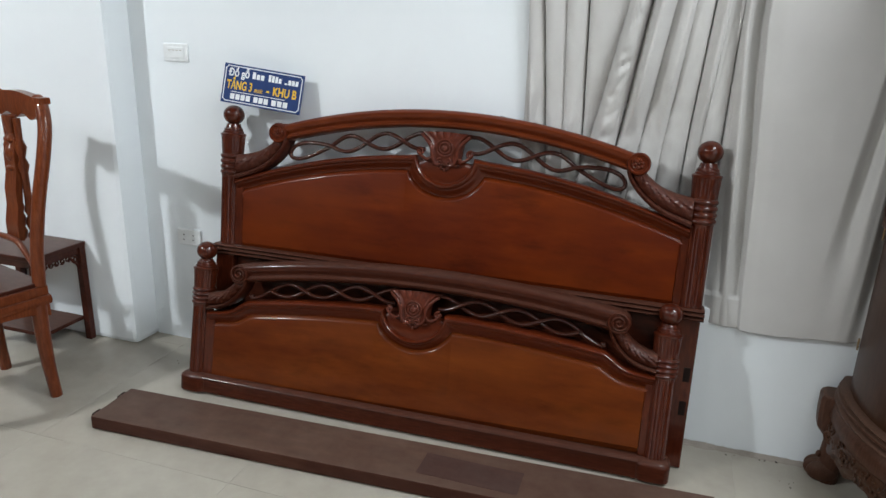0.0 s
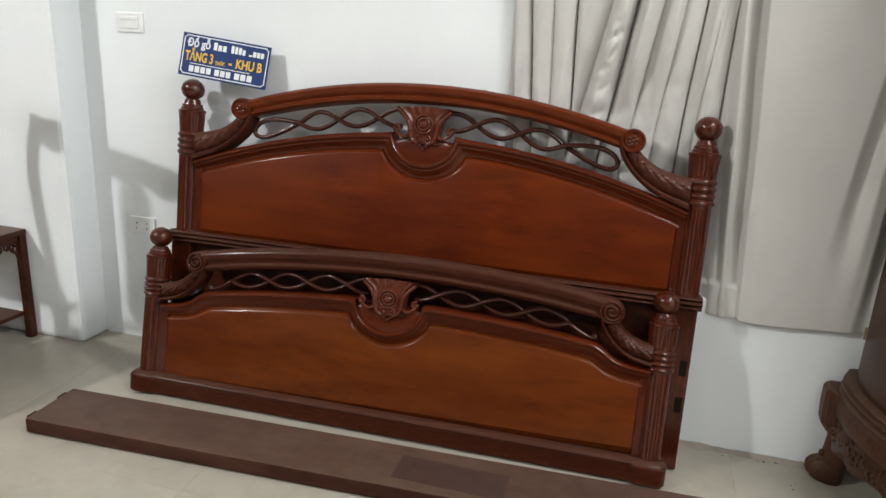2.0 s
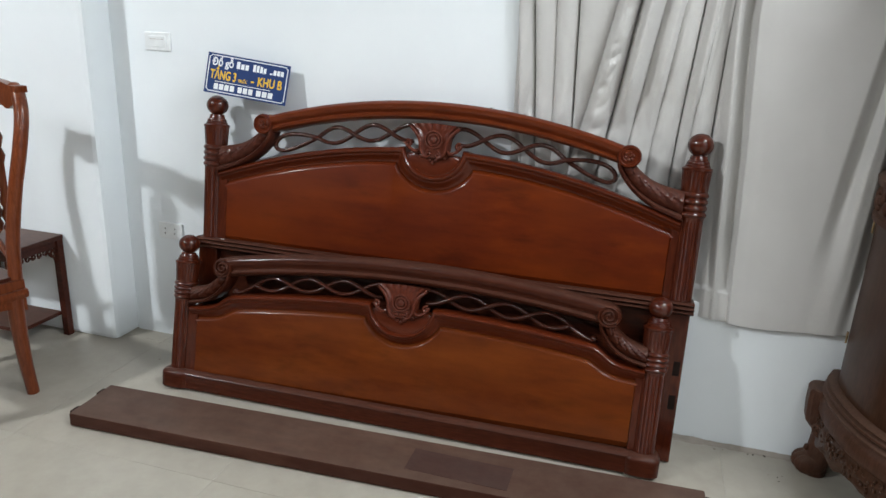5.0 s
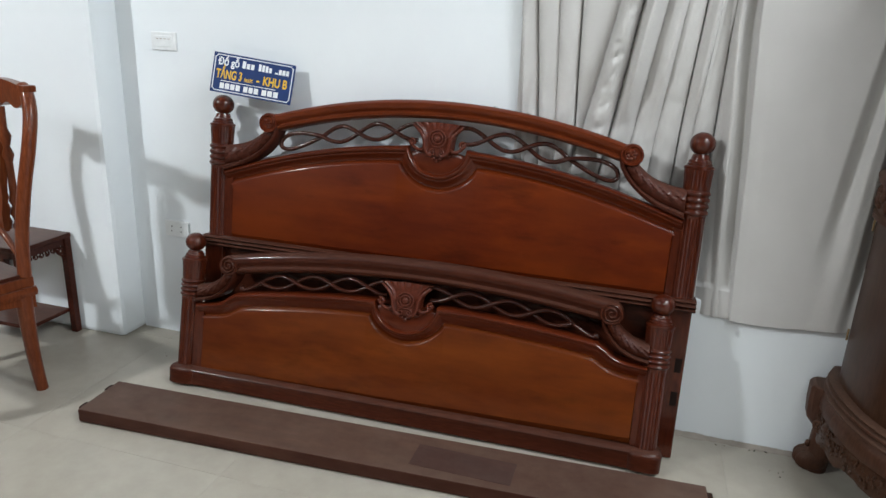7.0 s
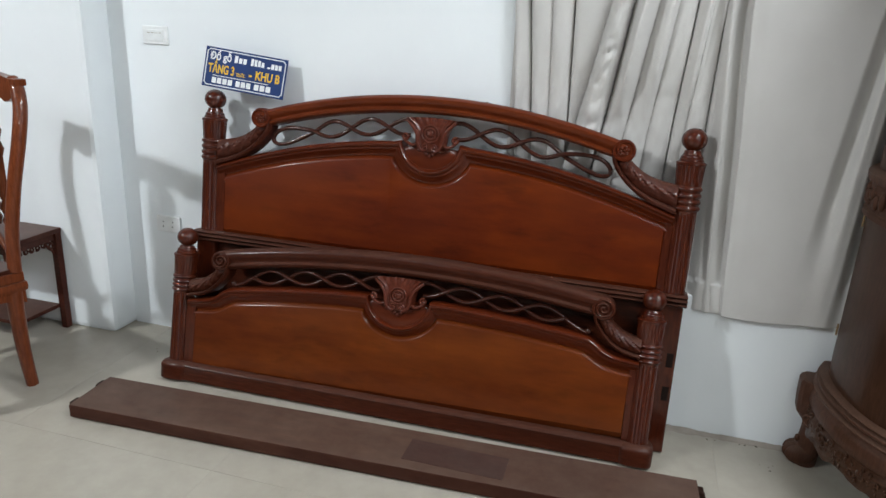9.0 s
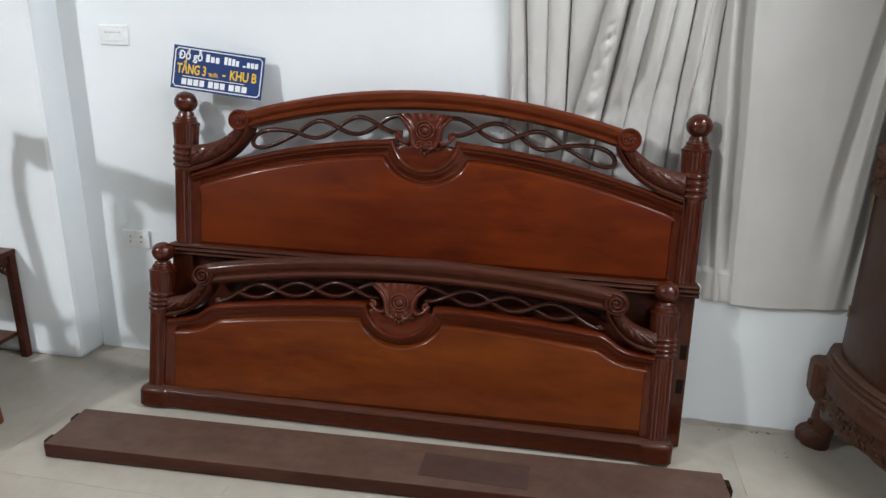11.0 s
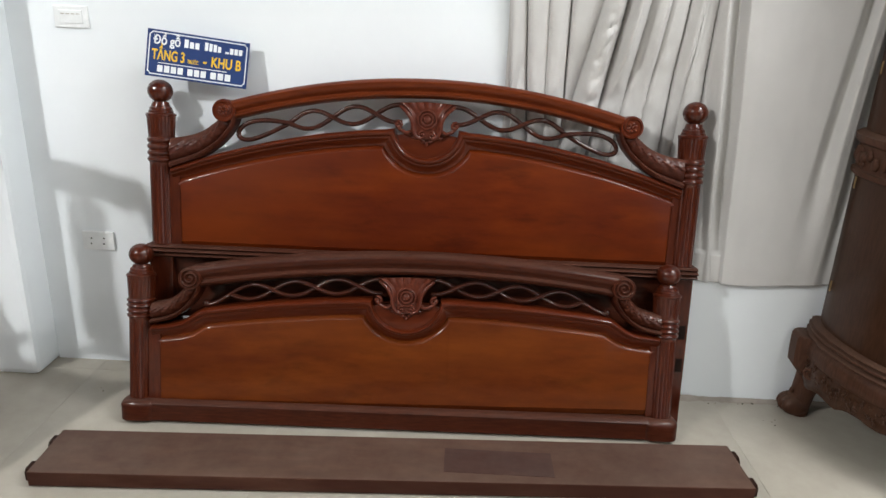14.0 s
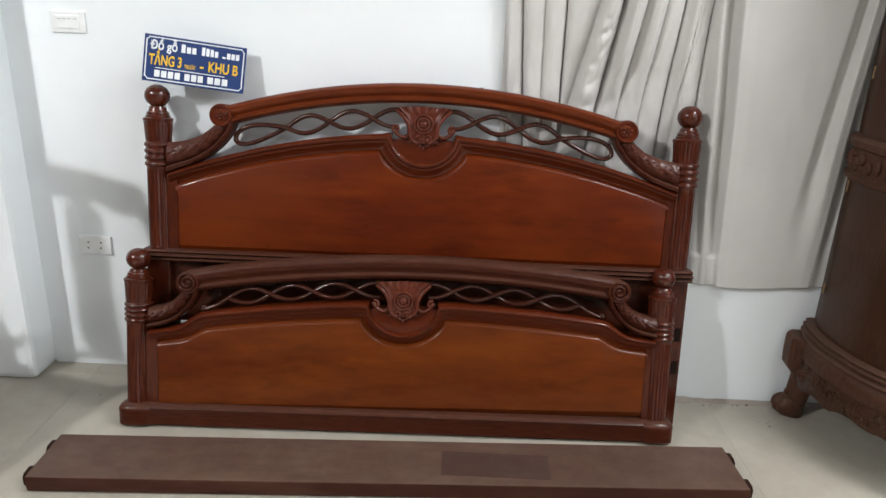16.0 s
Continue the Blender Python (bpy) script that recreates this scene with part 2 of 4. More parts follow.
def band(bm, upper, lower, profile, wave=None):
    """A moulded board between two curves in the x-z plane; profile: (share from lower to upper, y), a closed loop."""
    rows = []
    for i, ((ua, wa), (ub, wb)) in enumerate(zip(upper, lower)):
        row = []
        for j, (s, y) in enumerate(profile):
            dy = wave(i / (len(upper) - 1), s) if wave and y < 0 and 0.05 < s < 0.95 else 0.0
            row.append((ub + (ua - ub) * s, y + dy, wb + (wa - wb) * s))
        rows.append(row)
    grid(bm, rows, closed_v=True, caps=True)


def curve_pts(points, n):
    """A smooth line through points (Catmull-Rom), n steps a stretch."""
    p = [Vector(q) for q in points]
    p = [p[0] * 2 - p[1]] + p + [p[-1] * 2 - p[-2]]
    out = []
    for i in range(1, len(p) - 2):
        for k in range(n):
            t = k / n
            a, b2, c, d = p[i - 1], p[i], p[i + 1], p[i + 2]
            out.append(0.5 * ((2 * b2) + (c - a) * t + (2 * a - 5 * b2 + 4 * c - d) * t * t + (3 * b2 - a - 3 * c + d) * t ** 3))
    out.append(p[-2])
    return out


def thing(name, m, label, category, group="", kind=""):
    ob = new(name)
    ob.empty_display_size = 0.1
    ob.matrix_world = m
    return tagged(ob, label, category, group, kind)


# ---- the room ----
def slab(name, dims, mat, label, category, bevel=0.0):
    bm = bmesh.new()
    box(bm, *dims, bevel)
    return tagged(part(name, bm, mat, None), label, category, kind="structure")


X0, X1, Y0, TOP = -5.2, 3.2, -6.6, 3.8
slab("floor_bed", (X0 - 0.2, X1 + 0.2, Y0 - 0.2, 0.5, -0.2, -0.0011), M_GROUT, "grey cement bed under the floor tiles", "floor")
slab("ceiling", (X0, X1, Y0, 0.4, TOP, TOP + 0.2), M_CEIL, "unseen plain ceiling, grey to keep wood reflections dim", "ceiling")
slab("wall_north", (-1.466, 0.32, 0.0, 0.25, 0, TOP), M_WALL, "white plastered wall behind the bed boards", "wall")
slab("wall_pillar", (X0, -1.466, -0.146, 0.25, 0, TOP), M_WALL, "white plastered pillar standing proud of the wall", "wall", 0.022)
slab("wall_under_window", (0.32, X1, -0.074, 0.25, 0, 0.545), M_WALL, "low white wall under the curtained window", "wall", 0.008)
slab("wall_window_back", (0.32, X1, 0.16, 0.25, 0.545, TOP), M_WALL, "white wall behind the curtain", "wall")
# Unseen wall, kept white so that it bounces light onto the pillar's side.
slab("wall_east", (X1, X1 + 0.2, Y0, 0.25, 0, TOP), M_WALL, "unseen white side wall added to bounce light", "wall")
slab("wall_west", (X0 - 0.2, X0, Y0, 0.25, 0, TOP), M_FAR, "unseen brown side wall, dark to keep wood reflections dim", "wall")
slab("wall_south", (X0, X1, Y0 - 0.2, Y0, 0, TOP), M_FAR, "unseen brown far wall, dark to keep wood reflections dim", "wall")


# ---- bed boards ----
def arc(c, r, a0, a1, n):
    return [(c[0] + r * math.cos(radians(a0 + (a1 - a0) * k / n)), c[1] + r * math.sin(radians(a0 + (a1 - a0) * k / n))) for k in range(n + 1)]


RAIL = [(0.0, -0.018), (0.10, -0.020), (0.24, -0.026), (0.40, -0.034), (0.52, -0.0395), (0.57, -0.040), (0.61, -0.043), (0.70, -0.048), (0.82, -0.050), (0.93, -0.046), (1.0, -0.036), (1.0, 0.02), (0.0, 0.02)]
CREST = [(0.0, -0.030), (0.05, -0.042), (0.13, -0.051), (0.22, -0.053), (0.29, -0.047), (0.33, -0.042), (0.38, -0.042), (0.50, -0.050), (0.66, -0.057), (0.82, -0.057), (0.93, -0.050), (1.0, -0.036), (1.0, 0.026), (0.0, 0.026)]


def mirrored(pts):
    """A right half from the outside inwards, carried on over the middle to the left."""
    return list(pts) + [(-x, z) for x, z in reversed(pts[:-1])]


def bed_post(parent, x, base, rail, rings, neck, ball_z, r, ball_r, mat, square_leg):
    post = new("post")
    post.parent = parent
    lo, hi = rings
    prof = [(r, base), (r, lo - 0.006)]
    step = (hi - lo) / 4
    for k in range(4):
        z = lo + k * step
        for a in range(7):
            prof.append((r + 0.001 + 0.006 * math.sin(math.pi * a / 6), z + step * (0.06 + 0.88 * a / 6)))
    top = r + 0.0055
    prof += [(r + 0.002, hi + 0.006), (r + 0.003, hi + 0.03), (top - 0.001, neck - 0.03), (top, neck - 0.012), (top + 0.002, neck - 0.010), (top + 0.0025, neck - 0.003), (top - 0.001, neck), (r - 0.001, neck + 0.002), (r - 0.0015, neck + 0.008), (r - 0.005, neck + 0.011), (r - 0.0045, neck + 0.016), (r - 0.006, neck + 0.020), (r - 0.011, neck + 0.023), (r - 0.012, neck + 0.028), (r - 0.016, ball_z - ball_r * 0.86)]
    bm = bmesh.new()
    full = []
    for (ra, ha), (rb, hb) in zip(prof, prof[1:]):
        full.append((ra, ha))
        if hb - ha > 0.03:
            full += [(ra, ha + 0.004), (ra, ha + 0.008), (ra, hb - 0.008), (ra, hb - 0.004)]
    full.append(prof[-1])
    lathe(bm, full, x, 0.0, 96, 20, 0.0030, [(base + 0.006, lo - 0.008), (hi + 0.009, neck - 0.014)])
    smooth(part("shaft", bm, mat, post), 28)
    bm = bmesh.new()
    ball(bm, (x, 0, ball_z), ball_r, 1, 1, 0.95, 32, 20)
    smooth(part("ball_finial", bm, mat, post), 60)
    if square_leg:
        bm = bmesh.new()
        box(bm, x - 0.041, x + 0.041, -0.041, 0.041, 0.0, base, 0.004)
        part("leg", bm, mat, post)
    return post


def vine(parent, centre, u0, u1, half, amp, phase, closed, mat):
    """Two carved strands that cross one another between the crest and the rail."""
    last = phase + half * (2 if closed else 3)
    for sign in (1, -1):
        us = [u0 + (last - u0) * k / 60 for k in range(61)]
        pts = []
        for u in us:
            a = math.pi * (u - phase) / half
            pts.append((u, -0.014 - 0.007 * sign * math.cos(a), centre(u) + sign * amp * math.sin(a)))
        way = sign * (1 if closed else -1)
        if closed:
            for k in range(1, 17):
                v = math.sin(math.pi / 2 * k / 16)
                u = last + (u1 - last) * v
                pts.append((u, -0.014 - 0.007 * sign * (1 - v), centre(u) + way * amp * 2 * v * math.sqrt(max(0.0, 1 - v * v))))
        elif sign > 0:
            for k in range(1, 13):
                v = k / 12
                u = last + (u1 - last) * v
                pts.append((u, -0.014, centre(u) + way * amp * 1.15 * math.sin(math.pi / 2 * v)))
        for side in (1, -1):
            bm = bmesh.new()
            tube(bm, [(side * p[0], p[1], p[2]) for p in pts], 0.0081 if closed else 0.0073, 12, 1.25)
            if not closed and sign > 0:
                ball(bm, (side * (u1 + 0.003), -0.014, pts[-1][2] + 0.006), 0.013, 1, 0.9, 1, 12, 8)
            smooth(part("vine_strand", bm, mat, parent), 60)


def spiral(bm, c, y, r, turns, thick, hand):
    pts = [(c[0] + hand * r * (1 - 0.86 * k / 40) * math.cos(2 * math.pi * turns * k / 40 + 1.2), y, c[1] + r * (1 - 0.86 * k / 40) * math.sin(2 * math.pi * turns * k / 40 + 1.2)) for k in range(41)]
    tube(bm, pts, thick, 6)


def bed_board(name, m, label, skew, shift, crest, rail_up, rail_low, dip_c, dip_r, scroll, arm_up, arm_low, shield, posts, panel_bottom, vines, mats):
    mf, mp, mt = mats
    b = thing(name, m, label, "bed board", "bed parts")
    for side in (1, -1):
        bed_post(b, side * 0.912, *posts[0], M_POST, posts[1])
    # crest rail with its two scrolls
    us = [scroll[0] + 0.004 - (2 * scroll[0] + 0.008) * k / 60 for k in range(61)]
    bm = bmesh.new()
    band(bm, [(u, crest[0] - crest[2] * u * u) for u in us], [(u, crest[1] - crest[2] * u * u) for u in us], CREST)
    cr = smooth(part("crest_rail", bm, mt, b), 40)
    for side in (1, -1):
        bm = bmesh.new()
        r = scroll[2]
        rows = []
        for yy, rr in ((0.024, r * 0.96), (-0.05, r), (-0.058, r * 0.93), (-0.0585, r * 0.80), (-0.054, r * 0.74), (-0.054, 0.004)):
            rows.append([(side * scroll[0] + rr * math.cos(2 * math.pi * k / 32), yy, scroll[1] + rr * math.sin(2 * math.pi * k / 32)) for k in range(32)])
        grid(bm, rows, closed_v=True, caps=True)
        sc = smooth(part("scroll", bm, mf if mt is M_CREST else mt, b), 40)
        bm = bmesh.new()
        if mt is M_CREST:
            spiral(bm, (side * scroll[0], scroll[1]), -0.055, r * 0.76, 1.0, 0.0035, side)
            for k in range(6):
                a = 2 * math.pi * k / 6 + 0.3
                ball(bm, (side * scroll[0] + 0.0125 * math.cos(a), -0.0555, scroll[1] + 0.0125 * math.sin(a)), 0.0068, 1, 0.7, 1, 10, 6)
            ball(bm, (side * scroll[0], -0.0565, scroll[1]), 0.0048, 1, 0.7, 1, 10, 6)
        else:
            spiral(bm, (side * scroll[0], scroll[1]), -0.056, r * 0.84, 2.1, 0.0046, -side)
        smooth(part("scroll_flower", bm, mf if mt is M_CREST else mt, sc), 60)
        # carved bracket from the scroll down to the post
        up, low = curve_pts([(x, 0, z) for x, z in arm_up], 16), curve_pts([(x, 0, z) for x, z in arm_low], 16)
        prof = [(0.0, -0.038), (0.05, -0.054), (0.15, -0.058), (0.22, -0.050), (0.235, -0.034)] + [(0.24 + 0.70 * k / 10, -0.036 - 0.010 * math.sin(math.pi * k / 10)) for k in range(11)] + [(1.0, -0.030), (1.0, 0.02), (0.0, 0.02)]

        def leaves(t, s):
            return -0.0085 * abs(math.sin(math.pi * (t * 6.0 + s * 2.6 + 0.35 * math.sin(9 * s)))) ** 0.8 * math.sin(math.pi * min(1, max(0, (s - 0.2) / 0.78))) if s > 0.2 else 0.0

        bm = bmesh.new()
        band(bm, [(side * p.x, p.z) for p in up], [(side * p.x, p.z) for p in low], prof, leaves)
        smooth(part("carved_bracket", bm, M_BRACKET if mt is M_CREST else mt, b, "carved acanthus bracket with a moulded lower edge"), 50)
    # upper rail of the panel, dipping round the shield
    bm = bmesh.new()
    arc_low, arc_up = arc(dip_c, dip_r[1], -26, -90, 14), arc(dip_c, dip_r[0], -4, -90, 14)
    up, low = mirrored(rail_up + arc_up), mirrored(rail_low + arc_low)
    band(bm, up, low, RAIL)
    smooth(part("upper_rail", bm, mf, b), 42)
    # raised panel field with a bevelled edge
    inside = []
    for k, (u, w) in enumerate(low):
        a, b2 = low[max(0, k - 1)], low[min(len(low) - 1, k + 1)]
        t = Vector((b2[0] - a[0], b2[1] - a[1])).normalized()
        inside.append((max(-0.846, min(0.846, u - t.y * 0.018)), w + t.x * 0.018))
    half = len(inside) // 2
    for k in range(1, half + 1):
        if inside[k][0] > inside[k - 1][0] - 1e-4:
            inside[k] = inside[k - 1]
    inside = inside[: half + 1] + [(-u, w) for u, w in reversed(inside[:half])]
    if len(inside) > len(low):
        inside = inside[: len(low)]
    bm = bmesh.new()
    rows = []
    inside = [(u + 1e-5 * (half - k), w) for k, (u, w) in enumerate(inside)]
    for (u, w), (ui, wi) in zip(low, inside):
        rows.append([(u, 0.012, w + 0.006), (u, -0.014, w + 0.006), (u, -0.014, w - 0.001), (u * 0.7 + ui * 0.3, -0.021, w * 0.7 + wi * 0.3), (u * 0.3 + ui * 0.7, -0.0265, w * 0.3 + wi * 0.7), (ui, -0.028, wi), (ui, -0.028, panel_bottom + 0.016), (ui, -0.020, panel_bottom + 0.004), (ui, -0.014, panel_bottom - 0.006), (ui, 0.012, panel_bottom - 0.006)])
    grid(bm, rows, closed_v=True, caps=True)
    smooth(part("panel", bm, mp, b, "smooth polished reddish panel with cloudy grain"), 30)
    for side in (1, -1):
        x = [side * 0.848, side * 0.892]
        bm = bmesh.new()
        box(bm, min(x), max(x), -0.025, 0.02, panel_bottom - 0.01, rail_low[0][1] + 0.03, 0.003)
        part("side_stile", bm, M_POST, b)
    # carved shield
    top, bot, rz = shield
    bm = bmesh.new()
    ground = arc(dip_c, dip_r[0] + 0.012, -14, -166, 24)
    band(bm, [(x, dip_c[1] - 0.022 - 0.010 * (x / dip_r[0]) ** 2) for x, _ in ground], ground, [(0.0, -0.033), (0.10, -0.035), (0.4, -0.037), (0.8, -0.035), (1.0, -0.032), (1.0, 0.012), (0.0, 0.012)])
    smooth(part("shield_ground", bm, mf, b), 40)
    rows = []
    for k in range(25):
        v = k / 24
        hw = np.interp(v, [0, 0.04, 0.12, 0.25, 0.45, 0.62, 0.78, 0.92, 1.0], [0.020, 0.034, 0.045, 0.051, 0.053, 0.057, 0.068, 0.087, 0.099])
        row = []
        for q in range(41):
            sx = -1 + 2 * q / 40
            lift = 0.012 * math.sin(math.pi * min(1.0, v * 0.9 + 0.1)) * (1 - sx * sx) + 0.006
            shell = 0.010 * abs(math.cos(sx * 3.5 * math.pi)) * max(0.0, (v - 0.78) / 0.22)
            rim = 0.010 * math.exp(-((abs(sx) - 0.84) / 0.10) ** 2) * min(1.0, v * 4)
            lift *= 0.75
            row.append((sx * hw, -0.040 - lift - shell - rim, bot + (top - bot) * v + 0.006 * (1 - abs(sx)) * max(0.0, v - 0.8) / 0.2))
        row += [(hw, 0.008, bot + (top - bot) * v), (-hw, 0.008, bot + (top - bot) * v)]
        rows.append(row)
    bm = bmesh.new()
    grid(bm, rows, closed_v=True, caps=True)
    sh = smooth(part("carved_shield", bm, M_SHIELD, b, "carved shell shield with a rosette"), 50)
    bm = bmesh.new()
    for rr, tk in ((0.0310, 0.0030), (0.0200, 0.0036)):
        tube(bm, [(rr * math.cos(2 * math.pi * k / 32), -0.0555, rz + rr * math.sin(2 * math.pi * k / 32)) for k in range(33)], tk, 8)
    spiral(bm, (0, rz), -0.0565, 0.0125, 1.4, 0.0032, 1)
    ball(bm, (0, -0.0545, rz), 0.013, 1, 0.5, 1, 14, 8)
    smooth(part("rosette", bm, M_SHIELD, sh), 60)
    bm = bmesh.new()
    for side in (1, -1):
        spiral(bm, (side * 0.0165, bot + 0.013), -0.052, 0.0135, 1.3, 0.0048, -side)
        tube(bm, curve_pts([(side * 0.092, -0.050, top - 0.008), (side * 0.064, -0.054, top - 0.036), (side * 0.050, -0.055, bot + 0.060), (side * 0.046, -0.054, bot + 0.030), (side * 0.034, -0.052, bot + 0.008), (side * 0.018, -0.050, bot)], 8), 0.0066, 10)
        spiral(bm, (side * 0.096, bot + 0.046), -0.050, 0.0135, 1.1, 0.0062, side)
        tube(bm, curve_pts([(side * 0.106, -0.048, bot + 0.052), (side * 0.088, -0.050, bot + 0.030), (side * 0.066, -0.048, bot + 0.020), (side * 0.048, -0.046, bot + 0.030)], 6), 0.0062, 8)
        ball(bm, (side * 0.013, -0.042, bot - 0.008), 0.0075, 1.1, 0.7, 0.9, 10, 6)
        for k in range(2):
            ball(bm, (side * (0.042 + 0.013 * k), -0.037, bot + 0.004 + 0.012 * k), 0.0080 - 0.001 * k, 1.5, 0.6, 0.8, 10, 6)
    ball(bm, (0, -0.042, bot - 0.016), 0.0065, 1.0, 0.7, 1.2, 10, 6)
    smooth(part("shield_scrollwork", bm, M_SHIELD, sh), 60)
    centre, u0, u1, half, amp, phase, closed = vines
    vine(b, centre, u0, u1, half, amp, phase, closed, M_VINE)
    # the joined middle sits a little askew between its two posts
    for ob in b.children:
        for piece in (ob, *ob.children) if ob.type == "MESH" else ():
            for v in piece.data.vertices:
                v.co.z += skew * v.co.x
                v.co.x += shift
    return b


def steps(a, b2, n):
    return [a + (b2 - a) * k / n for k in range(n)]


HEAD_UP = [(u, 1.037 - 0.2215 * u * u) for u in steps(0.874, 0.112, 24)]
HEAD_LOW = [(u, 0.982 - 0.21 * u * u) for u in steps(0.874, 0.15, 24)]
head = bed_board(
    "bed_headboard", pose(-0.006, -0.230, 0.0, -8.3, 0, 0.4) @ Matrix.Diagonal((1, 1, 0.9735, 1)), "arched reddish mahogany bed headboard with carving, leaning on the wall", 0.0, 0.006,
    (1.210, 1.143, 0.229), HEAD_UP, HEAD_LOW, (0.0, 1.0465), (0.108, 0.1625), (0.684, 1.074, 0.040),
    [(0.706, 1.048), (0.724, 1.030), (0.763, 1.002), (0.815, 0.983), (0.875, 0.972)], [(0.641, 1.070), (0.656, 1.018), (0.703, 0.958), (0.775, 0.907), (0.875, 0.868)],
    (1.126, 1.005, 1.071), ((0.592, 0.551, (0.884, 0.974), 1.056, 1.132, 0.042, 0.042), True, False), 0.59,
    (lambda u: 1.0905 - 0.226 * u * u, 0.086, 0.646, 0.148, 0.030, 0.175, True), (M_FRAME, M_PANEL_DIM, M_CREST))
LEDGE = [(0.0, -0.044)] + [(0.02 + 0.30 * k / 6, -0.046 - 0.012 * math.sin(math.pi * k / 6)) for k in range(7)] + [(0.36 + 0.30 * k / 6, -0.048 - 0.014 * math.sin(math.pi * k / 6)) for k in range(7)] + [(0.70 + 0.26 * k / 6, -0.044 - 0.011 * math.sin(math.pi * k / 6)) for k in range(7)] + [(1.0, -0.036), (1.0, 0.03), (0.0, 0.03)]
bm = bmesh.new()
band(bm, [(0.962, 0.592), (-0.962, 0.592)], [(0.962, 0.548), (-0.962, 0.548)], LEDGE)
smooth(part("lower_rail", bm, M_DUSTY_SHADE, head), 40)
# Darker dusty wood on this panel also paints the shade behind the footboard.
boxed("lower_panel", (-0.875, 0.875, -0.012, 0.012, 0.318, 0.552), M_DUSTY_SHADE, head)
for side in (1, -1):
    for z in (0.20, 0.325):
        xs = sorted((side * 0.922, side * 0.944))
        boxed("hook_slot", (xs[0], xs[1], -0.0425, -0.038, z, z + 0.052), M_HOLE, head, "dark slot for the rail hook", 0.0)

FOOT_UP = [(p.x, p.z) for p in curve_pts([(0.874, 0, 0.364), (0.80, 0, 0.374), (0.76, 0, 0.389), (0.732, 0, 0.410), (0.704, 0, 0.428)], 4)][:-1] + [(u, 0.4815 - 0.106 * u * u) for u in steps(0.70, 0.118, 22)]
FOOT_LOW = [(p.x, p.z) for p in curve_pts([(0.874, 0, 0.318), (0.79, 0, 0.326), (0.745, 0, 0.338), (0.716, 0, 0.355), (0.688, 0, 0.372)], 4)][:-1] + [(u, 0.421 - 0.103 * u * u) for u in steps(0.684, 0.145, 22)]
foot = bed_board(
    "bed_footboard", pose(-0.053, -0.364, 0.0, -12.5, 0, 1.2) @ Matrix.Diagonal((0.991, 1, 0.957, 1)), "lower arched mahogany bed footboard, dusty, leaning on the headboard", 0.016, 0.011,
    (0.646, 0.565, 0.119), FOOT_UP, FOOT_LOW, (0.0, 0.487), (0.118, 0.160), (0.736, 0.539, 0.041),
    [(0.756, 0.514), (0.772, 0.492), (0.803, 0.466), (0.836, 0.452), (0.875, 0.444)], [(0.700, 0.536), (0.712, 0.482), (0.752, 0.426), (0.805, 0.390), (0.875, 0.371)],
    (0.556, 0.432, 0.491), ((0.070, 0.10, (0.373, 0.446), 0.532, 0.600, 0.041, 0.0405), False, True), 0.078,
    (lambda u: 0.523 - 0.112 * u * u, 0.086, 0.69, 0.147, 0.026, 0.165, False), (M_FRAME, M_PANEL_LIT, M_DUSTY_SHADE))
bm = bmesh.new()
band(bm, [(0.87, 0.080), (-0.87, 0.080)], [(0.87, 0.004), (-0.87, 0.004)], [(0.0, -0.046), (0.70, -0.046), (0.80, -0.050), (0.90, -0.046), (1.0, -0.030), (1.0, 0.03), (0.0, 0.03)])
smooth(part("base_rail", bm, M_DUSTY_SHADE, foot), 40)
for side in (1, -1):
    bm = bmesh.new()
    rows = []
    for h, g in ((0.0, 0.055), (0.005, 0.060), (0.050, 0.061), (0.058, 0.062), (0.067, 0.059), (0.075, 0.053), (0.080, 0.044)):
        rows.append([(side * 0.912 + g * math.copysign(abs(math.cos(a)) ** 0.55, math.cos(a)), g * math.copysign(abs(math.sin(a)) ** 0.55, math.sin(a)), h) for a in [2 * math.pi * k / 32 for k in range(32)]])
    grid(bm, rows, closed_v=True, caps=True)
    smooth(part("base_block", bm, M_DUSTY_SHADE, foot), 40)


# ---- bed rail plank on the floor ----
def plank():
    p = thing("bed_rail", pose(-0.036, -0.623, 0.0, 0, 0, 2.7), "long dusty brown bed side rail lying on the floor", "bed rail", "bed parts")
    bm = bmesh.new()
    box(bm, -1.092, 1.092, -0.112, 0.110, 0.006, 0.056, 0.005)
    part("board", bm, M_PLANK, p)
    patch = boxed("cleaned_patch", (-0.17, 0.17, -0.060, 0.060, 0.050, 0.0568), M_PATCH, p, "darker rectangular patch wiped clean of dust", 0.0)
    patch.location, patch.rotation_euler = (0.316, -0.013, 0), (0, 0, radians(-2.7))
    for sx in (1, -1):
        for sy in (-0.088, 0.048):
            bm = bmesh.new()
            xs = sorted((sx * 1.087, sx * 1.110))
            box(bm, xs[0], xs[1], sy, sy + 0.040, 0.008, 0.050, 0.005)
            xs = sorted((sx * 1.102, sx * 1.116))
            box(bm, xs[0], xs[1], sy + 0.004, sy + 0.034, 0.002, 0.036, 0.004)
            part("hook_tenon", bm, M_TENON, p, "dark wooden hook at the rail's end")
    return p


plank()


